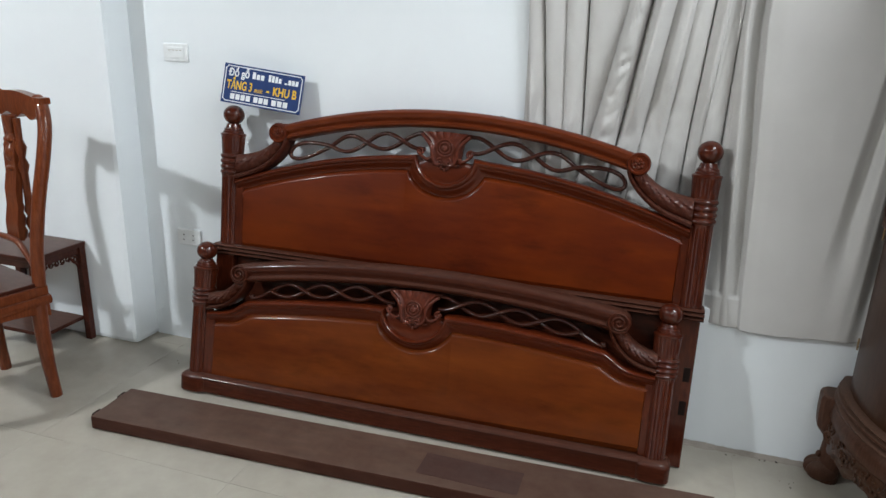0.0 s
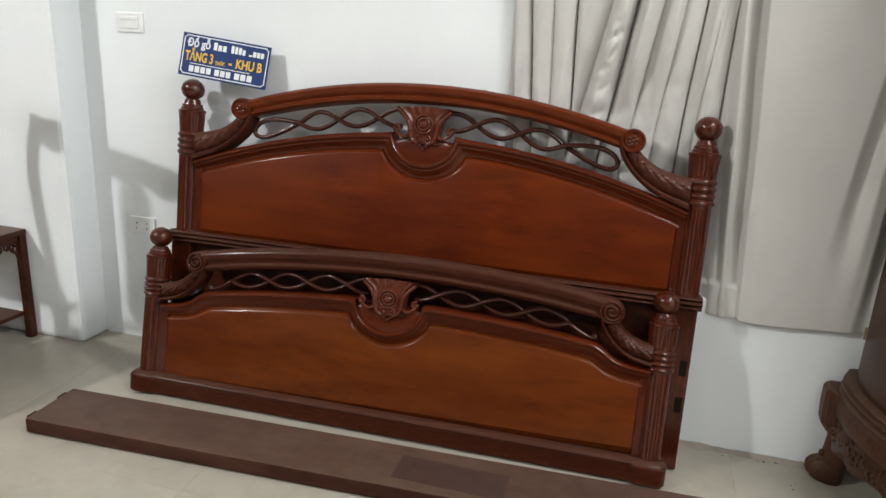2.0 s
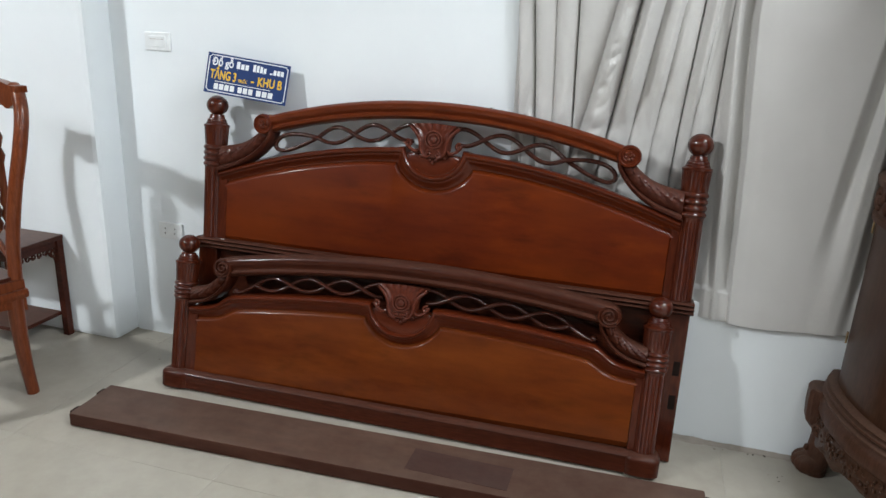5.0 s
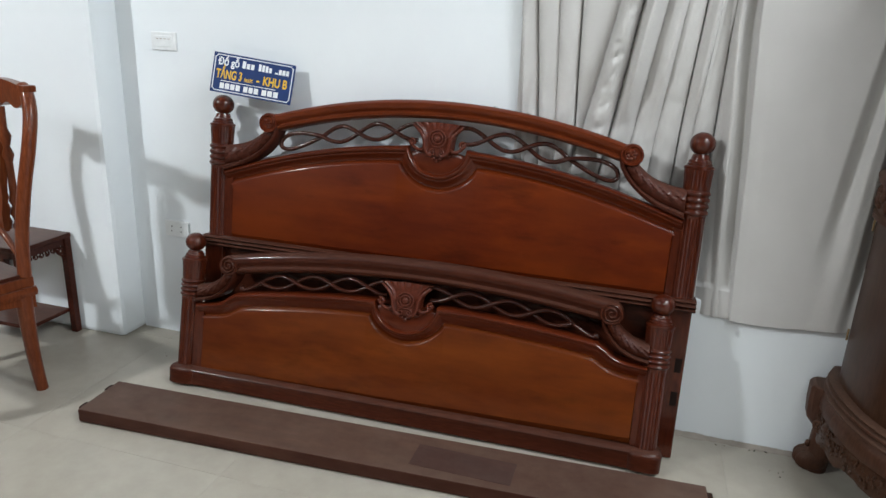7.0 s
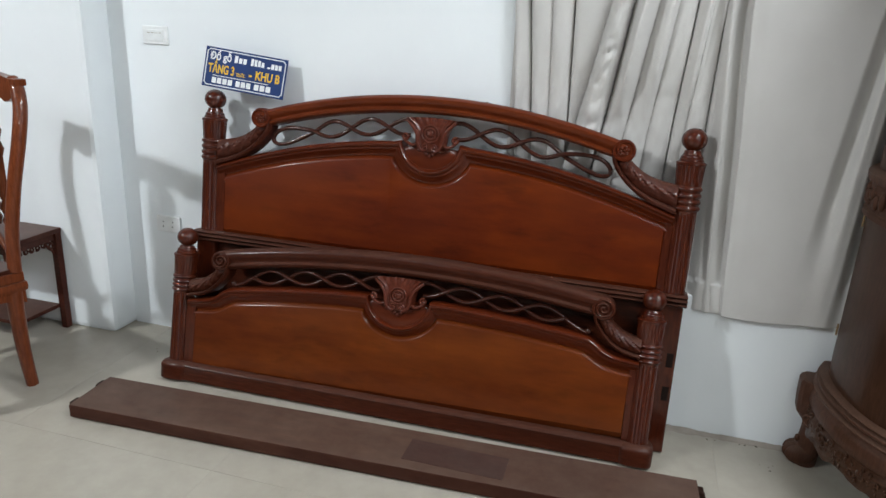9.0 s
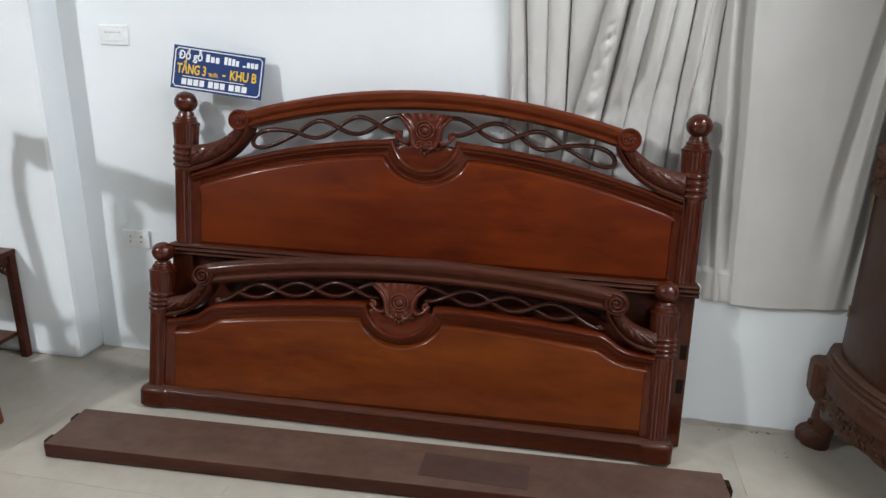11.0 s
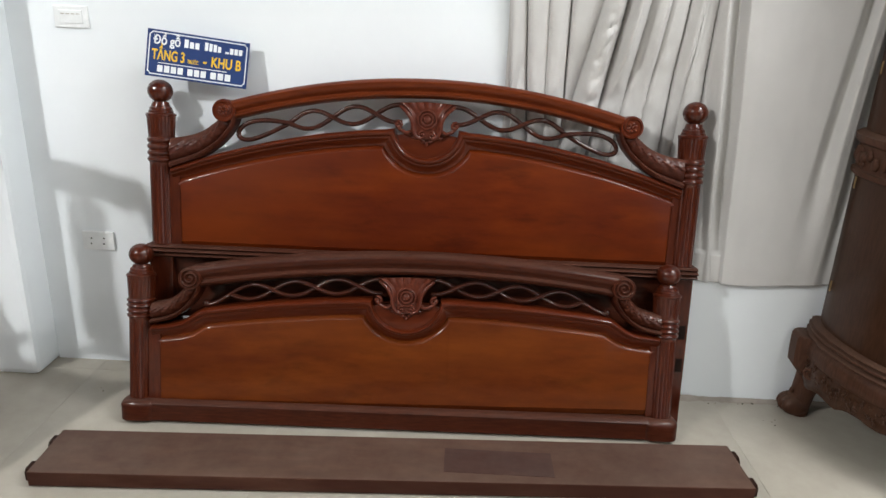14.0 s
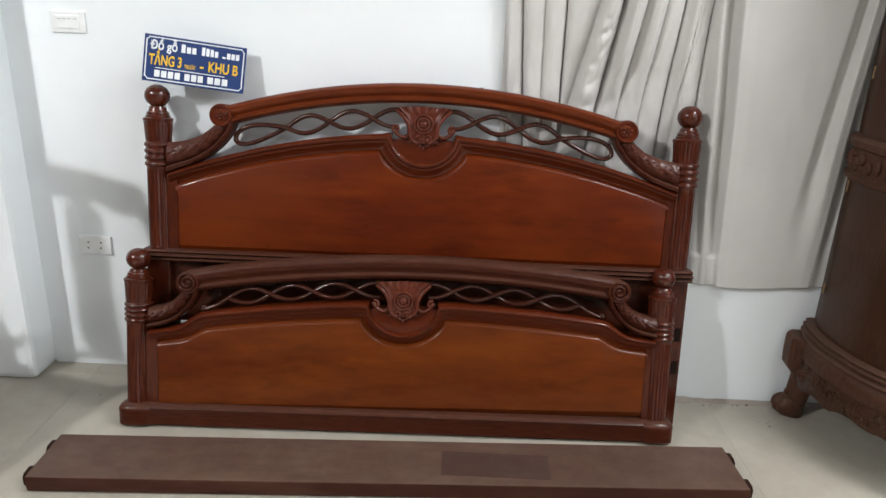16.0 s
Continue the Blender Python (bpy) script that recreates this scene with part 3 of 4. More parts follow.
# ---- sign ----
def sign():
    tl, tr, bl = Vector((-0.916, -0.094, 1.294)), Vector((-0.595, -0.038, 1.254)), Vector((-0.945, -0.129, 1.148))
    ex = (tr - tl).normalized()
    ez = (tl - bl)
    ez = (ez - ex * ez.dot(ex)).normalized()
    ey = ez.cross(ex)
    m = Matrix((ex, ey, ez)).transposed().to_4x4()
    m.translation = bl
    w, h = 0.328, 0.153
    s = thing("shop_sign", m, "small blue shop sign with white and yellow lettering on the headboard", "sign")
    bm = bmesh.new()
    box(bm, 0, w, 0, 0.004, 0, h, 0.001)
    part("plate", bm, M_BLUE, s)
    bm = bmesh.new()
    for z in (0.0065, h - 0.0100):
        box(bm, 0.015, w - 0.015, -0.0012, 0.001, z, z + 0.0035)
    for x in (0.0065, w - 0.0100):
        box(bm, x, x + 0.0035, -0.0012, 0.001, 0.015, h - 0.015)
    for cx, sx in ((0.0065, 1), (w - 0.0065, -1)):
        for cz, sz in ((0.0065, 1), (h - 0.0065, -1)):
            tube(bm, [(cx + sx * 0.0018, -0.0002, cz + sz * 0.0095), (cx + sx * 0.0070, -0.0002, cz + sz * 0.0070), (cx + sx * 0.0095, -0.0002, cz + sz * 0.0018)], 0.0016, 6)
    part("white_border", bm, M_WHITE, s)

    def words(text, x, z, size, mat, wide):
        c = bpy.data.curves.new("lettering", "FONT")
        c.body, c.size, c.extrude, c.offset = text, size, 0.0004, size * 0.024
        tmp = new("lettering", c)
        bpy.context.view_layer.update()
        me = bpy.data.meshes.new_from_object(tmp.evaluated_get(bpy.context.evaluated_depsgraph_get()))
        bpy.data.objects.remove(tmp)
        got = max(v.co.x for v in me.vertices) - min(v.co.x for v in me.vertices)
        me.transform(Matrix.Translation((x, -0.0008, z)) @ Matrix.Rotation(radians(90), 4, "X") @ Matrix.Diagonal((wide / got, 1, 1, 1)))
        me.materials.append(mat)
        ob = new("lettering", me)
        ob.parent = s

    def letter_bars(x0, x1, z0, heights, wide):
        step = (x1 - x0) / len(heights)
        for k, hgt in enumerate(heights):
            bm = bmesh.new()
            box(bm, x0 + step * (k + 0.5 - wide / 2), x0 + step * (k + 0.5 + wide / 2), -0.0012, 0.001, z0, z0 + hgt)
            part("text_bar", bm, M_WHITE, s)

    words("\u0110\u1ed3 g\u1ed7", 0.020, 0.107, 0.040, M_WHITE, 0.086)
    letter_bars(0.116, 0.168, 0.107, (0.027, 0.020, 0.020), 0.74)
    letter_bars(0.182, 0.238, 0.107, (0.027, 0.025, 0.024, 0.019), 0.74)
    letter_bars(0.249, 0.307, 0.107, (0.006, 0.019, 0.019, 0.019), 0.78)
    words("T\u1ea6NG 3", 0.018, 0.057, 0.047, M_YELLOW, 0.104)
    words("TR\u01af\u1edaC", 0.131, 0.057, 0.017, M_YELLOW, 0.036)
    words("-", 0.181, 0.057, 0.046, M_YELLOW, 0.012)
    words("KHU B", 0.207, 0.057, 0.047, M_YELLOW, 0.096)
    bm = bmesh.new()
    box(bm, 0.040, 0.262, -0.0012, 0.001, 0.0455, 0.048)
    part("white_rule", bm, M_WHITE, s)
    for x0, x1, n in ((0.036, 0.122, 4), (0.132, 0.196, 3), (0.206, 0.276, 3)):
        letter_bars(x0, x1, 0.017, (0.022,) * n, 0.78)
    return s


sign()


# ---- switch and socket on the wall ----
def switch_plate():
    s = thing("light_switch", pose(-1.235, 0, 1.319), "white plastic light switch plate on the wall", "switch")
    boxed("plate", (-0.060, 0.060, -0.006, 0.004, -0.0365, 0.0365), M_PLASTIC, s, bevel=0.003)
    boxed("rocker", (-0.040, 0.040, -0.0085, -0.004, -0.022, 0.022), M_PLASTIC, s, bevel=0.002)
    for k in range(4):
        boxed("slot", (-0.034 + 0.018 * k, -0.022 + 0.018 * k, -0.0092, -0.008, 0.008, 0.0105), M_GROUT, s, bevel=0.0)


def socket_plate():
    s = thing("wall_socket", pose(-1.240, 0, 0.511), "white plastic double power socket on the wall", "socket")
    boxed("plate", (-0.060, 0.060, -0.010, 0.004, -0.0365, 0.0365), M_PLASTIC, s, bevel=0.003)
    for cx in (-0.026, 0.022):
        for dz in (-0.011, 0.011):
            bm = bmesh.new()
            ball(bm, (cx + dz * 0.1, -0.0098, dz), 0.0034, 1, 0.3, 1, 10, 6)
            part("pin_hole", bm, M_HOLE, s)


switch_plate()
socket_plate()


# ---- curtain ----
# lines between the narrow folds: x at 1.2 m height, lean, and how sharply the cloth is pinched there
CREASES = [(0.268, -0.059, 0.5), (0.327, -0.070, 0.9), (0.395, -0.040, 0.3), (0.464, -0.017, 1.0), (0.517, 0.210, 0.5), (0.606, 0.152, 1.0), (0.686, 0.142, 0.5), (0.762, 0.100, 0.3), (0.838, 0.050, 1.0), (0.882, 0.060, 0.3), (0.943, 0.006, 1.0)]

# folds that turn away from the lamp: x at 1.2 m height, lean, width of the lit side, width of the shaded side, depth
TURNS = [(0.640, 0.150, 0.030, 0.048, 0.050), (0.742, 0.110, 0.050, 0.026, 0.024), (0.872, 0.056, 0.030, 0.026, 0.028)]


def ease(t):
    t = max(0.0, min(1.0, t))
    return t * t * (3 - 2 * t)


def cloth_depth(x, z):
    """How far the cloth stands out of the window's plane where it hangs in narrow folds: a quick rise, a broad back, a slow fall into the next crease."""
    lines = [(c + k * (z - 1.2), d) for c, k, d in CREASES] + [(1.3, 0.3)]
    out = 0.0
    for (a, da), (b2, db) in zip(lines, lines[1:]):
        if a <= x < b2:
            t, w = (x - a) / (b2 - a), b2 - a
            amp = min(0.032, 0.42 * w)
            pinch = da * (1 - t) + db * t
            out = amp * (math.sin(math.pi * t ** 0.62) ** 0.5 * (0.45 + 0.55 * pinch) + (1 - pinch) * 0.40)
    for c, d in lines[1:-1]:
        if d > 0.8:
            out -= 0.018 * d * math.exp(-(((x - c) / 0.0022) ** 2))
    for c, k, rise, fall, depth in TURNS:
        c += k * (z - 1.2)
        if c - rise < x < c + fall:
            out += depth * ease((z - 1.10) / 0.20) * (ease((x - c + rise) / rise) if x < c else 1 - ease((x - c) / fall))
    return out


def wide_depth(x, z):
    """The broad, soft folds further on: each swells slowly and then falls away along a slanting band."""
    h0 = 0.962 + 0.075 * max(0.0, 1.5 - z)
    a0 = 1.368 + 0.098 * (z - 1.5)
    b0 = 1.428 + 0.058 * (z - 1.5)
    fade = ease((z - 0.60) / 0.45)
    knots = [(h0 - 0.05, 0.056), (h0 - 0.020, 0.066), (h0 + 0.038, 0.016), (h0 + 0.052, 0.080), (h0 + 0.10, 0.086), (a0, 0.083), (a0 + 0.050, 0.083 - 0.034 * fade), (b0 + 0.004, 0.090), (b0 + 0.030, 0.086), (b0 + 0.075, 0.052), (b0 + 0.10, 0.060), (1.78, 0.05), (2.1, 0.06), (2.5, 0.04)]
    for (a, da), (b2, db) in zip(knots, knots[1:]):
        if a <= x < b2:
            return h0, da + (db - da) * ease((x - a) / (b2 - a))
    return h0, knots[0][1]


def curtain():
    nx, nz = 760, 210
    x0, x1, z1 = 0.252, 2.4, 3.2
    rows = []
    for j in range(nz + 1):
        row = []
        for i in range(nx + 1):
            s = i / nx
            x = x0 + (1.62 - x0) * s / 0.85 if s < 0.85 else 1.62 + (x1 - 1.62) * (s - 0.85) / 0.15
            hem = 0.496 - 0.010 * math.exp(-((x - 1.16) / 0.16) ** 2) + 0.010 * max(0.0, min(1, (x - 1.25) / 0.3)) + 0.030 * max(0.0, 1.02 - x)
            z = hem + (z1 - hem) * (j / nz) ** 1.35
            h0, wide = wide_depth(x, z)
            k = ease((x - h0 + 0.03) / 0.03)
            y = -0.014 - (cloth_depth(x, z) * (1 - k) + wide * k)
            low = max(0.0, min(1.0, (0.80 - z) / 0.25))
            if x > 0.9:
                y = min(y * (1 - 0.6 * low) - 0.096 * 0.6 * low, -0.080 if z < 0.60 else 0.03)
            # a twisted, crumpled length of cloth above the headboard's crest
            left, right = 0.517 + 0.210 * (z - 1.2), 0.606 + 0.152 * (z - 1.2)
            u = (x - left) / (right - left)
            if 0 < u < 1:
                grip = math.sin(math.pi * u) ** 0.6 * ease((2.0 - z) / 0.4)
                along = z * 27 - u * 2.0 + 0.9 * noise.noise((u * 1.5, z * 6, 8.2))
                rumple = 1 - 2.2 * abs(noise.noise((along, u * 1.1 + z * 4, 1.3)))
                y -= grip * (0.028 + 0.0120 * rumple + 0.0045 * noise.noise((along * 2.1, u * 2.6 + z * 9, 5.1)))
            pressed = max(0.0, min(1.0, (1.75 - z) / 0.60)) ** 2 * ease((x - 0.26) / 0.05) * ease((1.0 - x) / 0.06)
            y -= 0.004 * pressed * noise.noise((x * 34 + z * 9, z * 24 - x * 12, 4.0))
            # pushed back by the headboard that leans on it
            y += 0.024 * min(1.0, 1.3 * pressed) + 0.022 * ease((1.45 - z) / 0.35) * ease((x - 0.42) / 0.08) * ease((0.90 - x) / 0.08)
            y -= 0.0025 * noise.noise((x * 9, z * 2.5, 7.7)) + 0.0012 * noise.noise((x * 26, z * 11, 3.1))
            x += 0.012 * noise.noise((z * 1.8, x * 3.0, 2.2))
            row.append((x, min(y, 0.06), z))
        rows.append(row)
    bm = bmesh.new()
    grid(bm, rows)
    ob = part("curtain", bm, M_CLOTH, None)
    sol = ob.modifiers.new("thickness", "SOLIDIFY")
    sol.thickness = 0.002
    smooth(ob, 80)
    return tagged(ob, "long light grey cloth curtain hanging in folds over the low wall", "curtain")


curtain()


# ---- cabinet ----
def cabinet():
    c = thing("cabinet", pose(-0.028, 0.0, 0) @ Matrix.Diagonal((1, 1, 0.872, 1)), "dark carved wooden cabinet with a rounded front on claw feet", "cabinet")
    plan = [(1.458, -0.080), (1.440, -0.12), (1.420, -0.20), (1.423, -0.32), (1.458, -0.46), (1.528, -0.575), (1.65, -0.68), (1.82, -0.75), (2.03, -0.775), (2.30, -0.775)]
    line = [(p.x, p.y) for p in curve_pts([(x, y, 0) for x, y in plan], 6)]

    def inset(d):
        out = []
        for i, (x, y) in enumerate(line):
            a, b2 = line[max(0, i - 1)], line[min(len(line) - 1, i + 1)]
            t = Vector((b2[0] - a[0], b2[1] - a[1])).normalized()
            out.append((x - t.y * d, y + t.x * d))
        return out

    def shell(name, levels, mat, parent, label=""):
        bm = bmesh.new()
        rows = []
        for d, z in levels:
            ring = [(x, y, z) for x, y in inset(d)] + [(2.45, -0.775, z), (2.45, -0.080, z)]
            rows.append(ring)
        grid(bm, rows, closed_v=True, caps=True)
        return smooth(part(name, bm, mat, parent, label), 40)

    shell("plinth_moulding", [(0.030, 0.3720), (0.013, 0.3742), (0.006, 0.3778), (-0.001, 0.3828), (-0.002, 0.3900), (0.004, 0.3965), (0.016, 0.3994), (0.018, 0.4022), (0.008, 0.4051), (0.002, 0.4109), (0.004, 0.4174), (0.018, 0.4210), (0.020, 0.4238), (0.010, 0.4267), (0.009, 0.4318), (0.020, 0.4368), (0.042, 0.4404)], M_DARK, c, "stepped dusty plinth moulding")
    shell("apron_band", [(0.024, 0.298), (0.004, 0.302), (-0.003, 0.312), (-0.003, 0.352), (0.004, 0.368), (0.014, 0.379)], M_DARK, c, "plain band above the carved apron")
    bm = bmesh.new()
    rows, n = [], len(line)
    for z_s in [k / 12 for k in range(13)]:
        pts = []
        for i, (x, y) in enumerate(inset(0.008 - 0.006 * math.sin(math.pi * z_s))):
            t = i / (n - 1)
            low = 0.196 + 0.007 * math.sin(t * 46) + 0.014 * math.cos(t * 13)
            carve = 0.006 * noise.noise((t * 60, z_s * 5, 0.4)) + 0.005 * noise.noise((t * 130, z_s * 11, 2.4))
            pts.append((x + carve, y + carve, low + (0.308 - low) * z_s))
        rows.append(pts)
    grid(bm, rows)
    grid(bm, [[(x + 0.03, y + 0.02, z) for x, y, z in row] for row in rows])
    smooth(part("apron", bm, M_DARK_BODY, c, "pierced and carved apron"), 50)
    rng = random.Random(5)
    face = inset(-0.001)
    for k in range(34):
        x, y = face[11 + k]
        z = 0.258 + 0.014 * math.sin(k * 1.9)
        bm = bmesh.new()
        ball(bm, (x + 0.003, y + 0.003, z), 0.008, rng.uniform(0.4, 0.6), rng.uniform(0.9, 1.5), rng.uniform(0.6, 1.1), 10, 6)
        for lift in (0.017, -0.017):
            turn, size = rng.uniform(0, 6), rng.uniform(0.010, 0.015)
            tube(bm, [(x + 0.0055, y + 0.0045 - size * math.cos(turn + 0.5 * q) * (1 - q / 13), z + lift + size * math.sin(turn + 0.5 * q) * (1 - q / 13)) for q in range(11)], 0.0036, 6)
        smooth(part("apron_carving", bm, M_DARK_BODY, c), 50)
    bm = bmesh.new()
    for rr, tk in ((0.020, 0.0055), (0.009, 0.004)):
        tube(bm, [(1.417 + 0.45 * rr * math.cos(a), -0.238 - 0.9 * rr * math.cos(a), 0.248 + rr * math.sin(a)) for a in [2 * math.pi * k / 20 for k in range(21)]], tk, 8)
    smooth(part("apron_rosette", bm, M_DARK, c), 60)
    shell("body", [(0.036, 0.430), (0.036, 1.06), (0.030, 1.07)], M_DARK_BODY, c)
    shell("drawer_belt", [(0.034, 1.06), (0.020, 1.068), (0.020, 1.085), (0.030, 1.09), (0.030, 1.18), (0.016, 1.19), (0.012, 1.215), (0.03, 1.23)], M_DARK, c, "carved drawer belt")
    face = inset(0.028)
    for k in range(18):
        x, y = face[6 + 2 * k]
        bm = bmesh.new()
        ball(bm, (x, y, 1.135 + 0.012 * math.sin(k * 2.1)), 0.020, 0.5, 0.9, 1.2 + 0.3 * math.sin(k * 1.3), 12, 8)
        ball(bm, (x, y, 1.160 - 0.05 * (k % 2)), 0.011, 0.6, 1.0, 1.0, 8, 6)
        smooth(part("belt_carving", bm, M_DARK, c), 50)
    shell("upper_body", [(0.038, 1.22), (0.038, 2.1), (0.0, 2.13), (0.0, 2.18)], M_DARK_BODY, c)
    # angular corner block over the leg
    bm = bmesh.new()
    rows = []
    for z, left in ((0.188, 1.462), (0.215, 1.440), (0.242, 1.421), (0.300, 1.417), (0.364, 1.417), (0.376, 1.423), (0.380, 1.432)):
        left -= 0.026
        rows.append([(left + 0.006, -0.100, z), (left + 0.014, -0.092, z), (1.52, -0.090, z), (1.52, -0.200, z), (left + 0.036, -0.194, z), (left + 0.010, -0.178, z), (left, -0.160, z)])
    grid(bm, rows, closed_v=True, caps=True)
    smooth(part("leg_knee", bm, M_DARK, c), 24)
    bm = bmesh.new()
    tube(bm, curve_pts([(1.478, -0.140, 0.30), (1.474, -0.138, 0.20), (1.468, -0.134, 0.10), (1.460, -0.130, 0.03), (1.458, -0.130, 0.002)], 6), [0.046] * 6 + [0.043] * 6 + [0.041] * 6 + [0.043] * 7, 16)
    leg = smooth(part("leg", bm, M_DARK, c), 60)
    bm = bmesh.new()
    for k in range(3):
        ball(bm, (1.436 + 0.006 * (k != 1), -0.154 + 0.024 * k, 0.042), 0.043, 1.18, 0.62, 0.98, 18, 12)
    ball(bm, (1.458, -0.130, 0.062), 0.044, 1.0, 1.0, 0.95, 18, 12)
    ball(bm, (1.424, -0.138, 0.110), 0.010, 1, 1, 1.5, 8, 6)
    smooth(part("claw_foot", bm, M_DARK, leg), 60)
    for z in (0.585, 1.01, 1.435):
        bm = bmesh.new()
        tube(bm, [(1.4575, -0.168, z), (1.4575, -0.168, z + 0.045)], 0.0032, 10)
        part("hinge", bm, M_BRASS, c, "small pale brass hinge")
    return c


cabinet()


# ---- chair ----
def chair():
    c = thing("chair", pose(-1.626, -0.588, 0, 0, 0, -15) @ Matrix.Diagonal((1, 1, 0.99, 1)), "polished reddish hardwood chair with a carved open back", "chair")
    H = 0.485
    for s in (1, -1):
        bm = bmesh.new()
        tube(bm, curve_pts([(s * 0.185, -0.01, H - 0.05), (s * 0.19, -0.015, 0.30), (s * 0.193, -0.012, 0.15), (s * 0.196, 0.0, 0.0)], 6), [0.031 - 0.009 * k / 18 for k in range(19)], 12)
        smooth(part("back_leg", bm, M_CHAIR, c), 60)
        bm = bmesh.new()
        tube(bm, curve_pts([(s * 0.19, -0.40, H - 0.05), (s * 0.195, -0.41, 0.28), (s * 0.19, -0.40, 0.12), (s * 0.195, -0.42, 0.0)], 6), [0.031 - 0.009 * k / 18 for k in range(19)], 12)
        smooth(part("front_leg", bm, M_CHAIR, c), 60)
        bm = bmesh.new()
        tube(bm, curve_pts([(s * 0.19, 0.0, H - 0.01), (s * 0.192, 0.01, 0.62), (s * 0.205, 0.035, 0.80), (s * 0.212, 0.07, 0.96), (s * 0.195, 0.10, 1.07), (s * 0.165, 0.115, 1.14), (s * 0.13, 0.12, 1.165)], 7), [0.024] * 43, 14)
        smooth(part("back_stile", bm, M_CHAIR, c), 60)
        bm = bmesh.new()
        box(bm, s * 0.165 - 0.02, s * 0.165 + 0.02, 0.095, 0.14, 1.15, 1.175, 0.004)
        part("crest_ear", bm, M_CHAIR, c)
        bm = bmesh.new()
        tube(bm, curve_pts([(s * 0.185, 0.0, 0.54), (s * 0.14, 0.0, 0.58), (s * 0.08, 0.0, 0.625), (s * 0.0, 0.005, 0.63)], 6), 0.012, 8)
        smooth(part("back_bracket", bm, M_CHAIR, c), 60)
        prof = [(0.012, 0.60), (0.02, 0.63), (0.012, 0.65), (0.022, 0.68), (0.012, 0.71), (0.02, 0.73), (0.014, 0.76), (0.014, 0.88), (0.022, 0.91), (0.012, 0.94), (0.022, 0.98), (0.012, 1.01), (0.014, 1.09)]
        bm = bmesh.new()
        lathe(bm, prof, s * 0.040, 0.080, 14)
        sp = smooth(part("spindle", bm, M_CHAIR, c), 50)
    bm = bmesh.new()
    band(bm, [(0.165 - 0.33 * k / 20, 1.17 + 0.02 * math.sin(math.pi * k / 20)) for k in range(21)], [(0.165 - 0.33 * k / 20, 1.098 - 0.010 * math.cos(3 * math.pi * (k / 10 - 1))) for k in range(21)], [(0.0, -0.018), (0.5, -0.024), (1.0, -0.018), (1.0, 0.016), (0.0, 0.016)])
    cr = smooth(part("crest_rail", bm, M_CHAIR, c), 50)
    cr.location = (0, 0.115, 0)
    bm = bmesh.new()
    band(bm, [(0.036 - 0.072 * k / 10, 1.02) for k in range(11)], [(0.046 - 0.092 * k / 10, 0.62) for k in range(11)], [(0.0, -0.012)] + [(k / 12, -0.012 - 0.006 * math.sin(math.pi * 3 * k / 12) ** 2) for k in range(1, 12)] + [(1.0, -0.012), (1.0, 0.008), (0.0, 0.008)])
    sp = smooth(part("back_splat", bm, M_CHAIR, c), 50)
    sp.location = (0, -0.03, 0)
    sp.rotation_euler = (radians(-6.0), 0, 0)
    bm = bmesh.new()
    lathe(bm, [(0.020, 0.885), (0.034, 0.895), (0.034, 0.905), (0.018, 0.915), (0.030, 0.935), (0.036, 0.955), (0.026, 0.98), (0.016, 0.995), (0.030, 1.005), (0.030, 1.015), (0.016, 1.03), (0.022, 1.06), (0.026, 1.10)], 0.0, 0.075, 18)
    smooth(part("splat_vase", bm, M_CHAIR, c), 50)
    boxed("seat", (-0.200, 0.200, -0.425, 0.015, H - 0.012, H + 0.004), M_TABLE, c, "dusty brown seat board", bevel=0.004)
    boxed("seat_rail", (-0.208, 0.208, -0.433, 0.023, H - 0.05, H - 0.012), M_CHAIR, c, bevel=0.006)
    boxed("seat_moulding", (-0.218, 0.218, -0.443, 0.033, H - 0.090, H - 0.048), M_CHAIR, c, bevel=0.018)
    for s in (1, -1):
        bm = bmesh.new()
        band(bm, [(-0.42 + 0.44 * k / 16, H - 0.085) for k in range(17)], [(-0.42 + 0.44 * k / 16, H - 0.108 - 0.03 * abs(k / 8 - 1) ** 3) for k in range(17)], [(0.0, -0.012), (1.0, -0.012), (1.0, 0.010), (0.0, 0.010)])
        bmesh.ops.rotate(bm, verts=bm.verts, matrix=Matrix.Rotation(radians(90), 3, "Z"))
        bmesh.ops.translate(bm, verts=bm.verts, vec=(s * 0.195, 0, 0))
        smooth(part("side_apron", bm, M_CHAIR, c), 40)
    return c


chair()


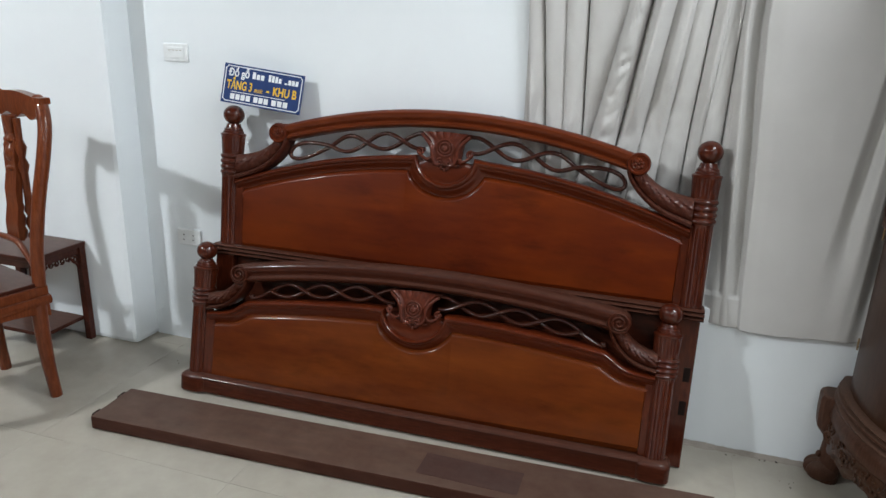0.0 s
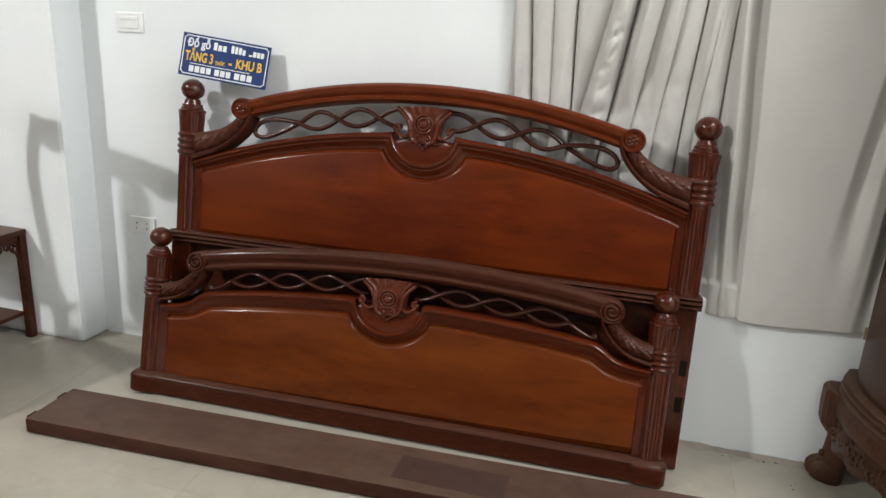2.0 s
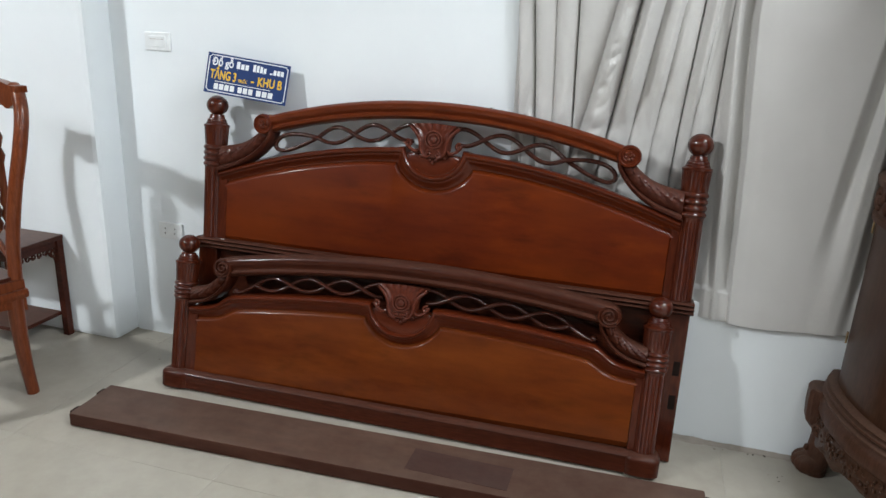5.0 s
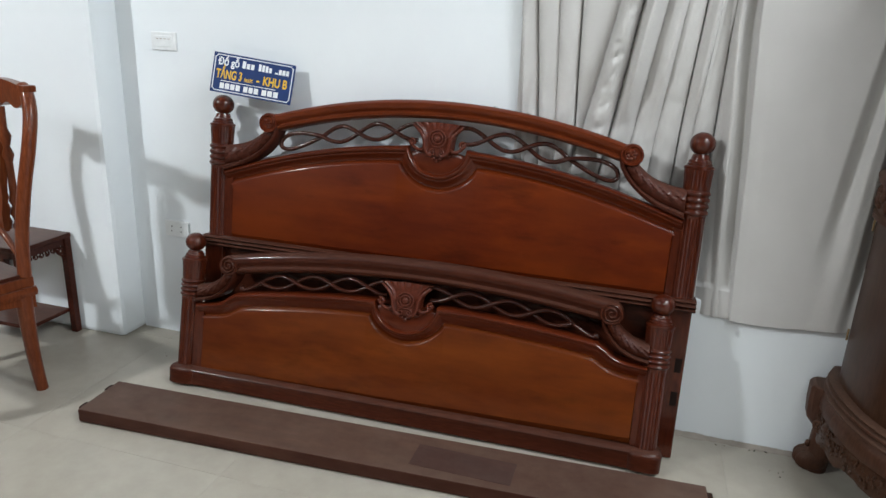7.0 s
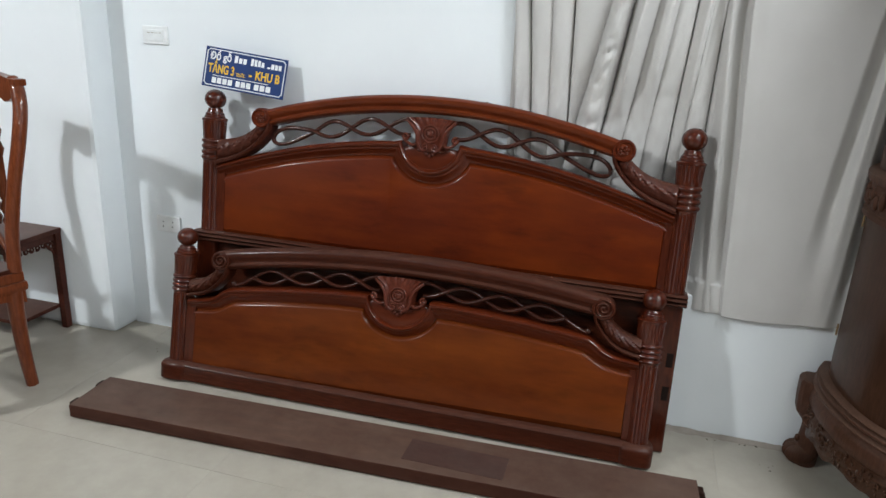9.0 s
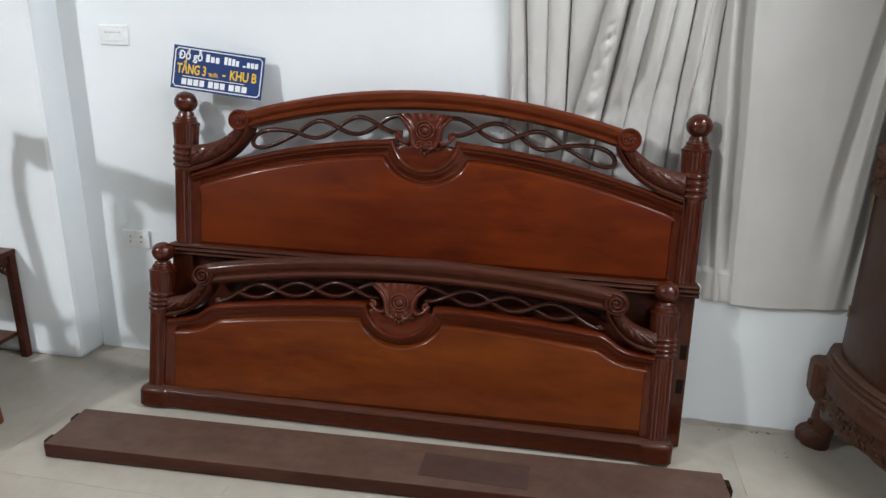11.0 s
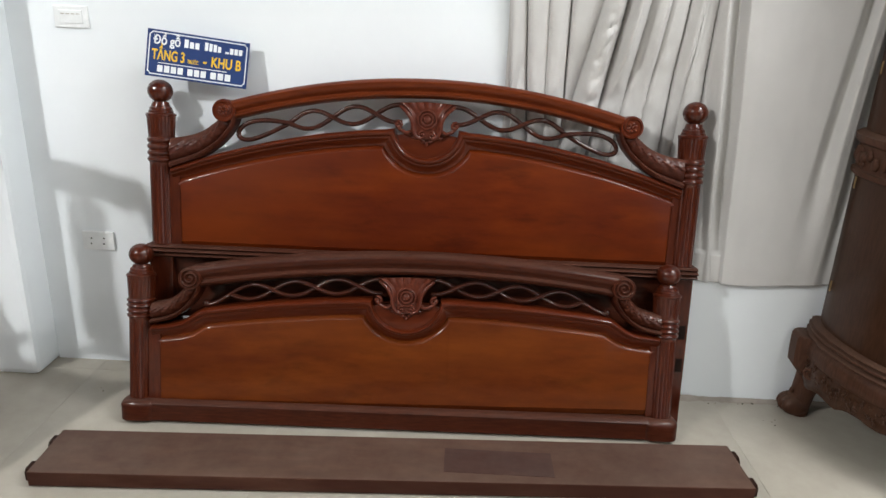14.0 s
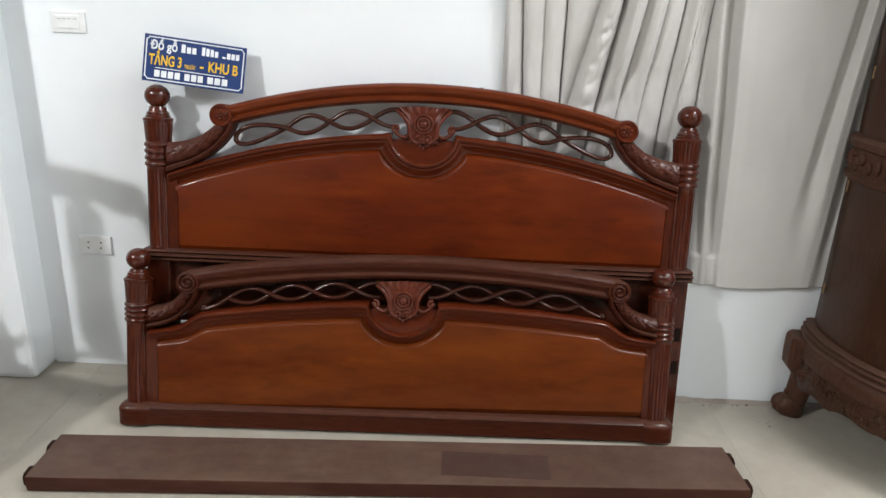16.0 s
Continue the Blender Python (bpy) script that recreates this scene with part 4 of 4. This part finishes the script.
# ---- side table ----
def side_table():
    t = thing("side_table", pose(-1.900, -0.292, 0), "low reddish side table with carved apron, darkened for shade", "table")
    hx, hy, top = 0.205, 0.142, 0.478
    boxed("tabletop", (-hx, hx, -hy, hy, top - 0.022, top), M_TABLE, t, bevel=0.005)
    for sx in (1, -1):
        for sy in (1, -1):
            boxed("leg", (sx * (hx - 0.018) - 0.016, sx * (hx - 0.018) + 0.016, sy * (hy - 0.018) - 0.016, sy * (hy - 0.018) + 0.016, 0, top - 0.02), M_TABLE, t, bevel=0.004)
    boxed("shelf", (-hx + 0.03, hx - 0.03, -hy + 0.03, hy - 0.03, 0.10, 0.118), M_TABLE, t, bevel=0.003)
    for sx in (1, -1):
        boxed("side_apron", (sx * (hx - 0.022) - 0.008, sx * (hx - 0.022) + 0.008, -hy + 0.03, hy - 0.03, top - 0.055, top - 0.02), M_TABLE, t, bevel=0.003)
    for sx in (1, -1):
        x = sx * (hx - 0.022)
        for k in range(7):
            bm = bmesh.new()
            yy = -hy + 0.045 + 0.030 * k
            tube(bm, [(x, yy + 0.013 * (1 - q / 26) * math.cos(0.5 * q + k), top - 0.066 + 0.013 * (1 - q / 26) * math.sin(0.5 * q + k)) for q in range(17)], 0.0038, 6)
            smooth(part("apron_scroll", bm, M_TABLE, t), 60)
        for sy in (1, -1):
            bm = bmesh.new()
            yy = sy * (hy - 0.045)
            tube(bm, curve_pts([(x, yy + sy * 0.012, top - 0.125), (x, yy + sy * 0.002, top - 0.10), (x, yy - sy * 0.016, top - 0.085), (x, yy - sy * 0.03, top - 0.06)], 5), 0.006, 6)
            tube(bm, [(x, yy + 0.011 * math.cos(0.6 * q), top - 0.078 + 0.011 * math.sin(0.6 * q)) for q in range(12)], 0.0045, 6)
            smooth(part("corner_bracket", bm, M_TABLE, t), 60)
    for sy in (1, -1):
        boxed("front_apron", (-hx + 0.03, hx - 0.03, sy * (hy - 0.022) - 0.008, sy * (hy - 0.022) + 0.008, top - 0.055, top - 0.02), M_TABLE, t, bevel=0.003)
    return t


side_table()


# ---- crumbs on the floor ----
def crumbs():
    rng = random.Random(11)
    bm = bmesh.new()
    spots = [(rng.uniform(1.08, 1.40), rng.uniform(-0.115, -0.088)) for _ in range(6)] + [(rng.uniform(1.275, 1.325), rng.uniform(-0.24, -0.20)) for _ in range(4)] + [(rng.uniform(1.03, 1.10), rng.uniform(-0.46, -0.42)) for _ in range(4)] + [(rng.uniform(-1.30, -1.05), rng.uniform(-0.30, -0.20)) for _ in range(2)]
    for x, y in spots:
        r = rng.uniform(0.0014, 0.0042)
        m = Matrix.Translation((x, y, r * 0.5)) @ Matrix.Rotation(rng.uniform(0, 6), 4, "Z") @ Matrix.Diagonal((rng.uniform(1, 2.0), 0.8, 0.6, 1))
        bmesh.ops.create_icosphere(bm, subdivisions=1, radius=r, matrix=m)
    ob = part("wood_crumbs", bm, M_CRUMB, None)
    tagged(ob, "scattered dark wood crumbs on the floor tiles", "debris", kind="stuff")
    bm = bmesh.new()
    rows = []
    for k in range(121):
        x = 0.95 + 0.75 * k / 120
        d = 0.006 + 0.005 * noise.noise((x * 14, 0.3, 0)) + 0.004 * noise.noise((x * 45, 2.3, 0))
        rows.append([(x, -0.0735, 0.0), (x, -0.076 - d * 0.3, 0.010 + d), (x, -0.078 - d * 1.2, 0.003), (x, -0.080 - d * 2.2, 0.0005)])
    grid(bm, rows)
    tagged(part("dirt_line", bm, M_DIRT, None), "line of grey dirt along the foot of the wall", "debris", kind="stuff")


crumbs()


def crest_bits():
    bm = bmesh.new()
    for u, r, k in ((0.196, 0.0036, 1.5), (0.205, 0.0024, 1.0), (0.318, 0.0026, 1.8)):
        m = Matrix.Translation(head.matrix_world @ Vector((u, -0.01, 1.2110 - 0.229 * u * u))) @ Matrix.Diagonal((k, 0.9, 1.0, 1))
        bmesh.ops.create_icosphere(bm, subdivisions=1, radius=r, matrix=m)
    tagged(part("wood_crumbs", bm, M_CRUMB, None), "few dark crumbs lying on the headboard's crest", "debris", kind="stuff")


crest_bits()


# ---- floor tiles ----
def floor_tiles():
    f = thing("floor", pose(0, 0, 0), "cream polished floor tiles with thin joints", "floor", kind="structure")
    size, joint = 0.80, 0.0010
    ox, oy = 1.128, -0.08
    bm = bmesh.new()
    h = (size - joint) / 2
    box(bm, -h, h, -h, h, -0.008, 0.0, 0.0003)
    me = bpy.data.meshes.new("tile")
    bm.to_mesh(me)
    bm.free()
    me.materials.append(M_FLOOR)
    for i in range(-8, 3):
        for j in range(-9, 1):
            x, y = ox + (i + 0.5) * size, oy + (j + 0.5) * size
            if X0 - 0.4 < x < X1 + 0.4 and Y0 - 0.4 < y < 0.6:
                t = new("tile", me)
                t.parent = f
                t.location = (x, y, 0)
    return f


floor_tiles()
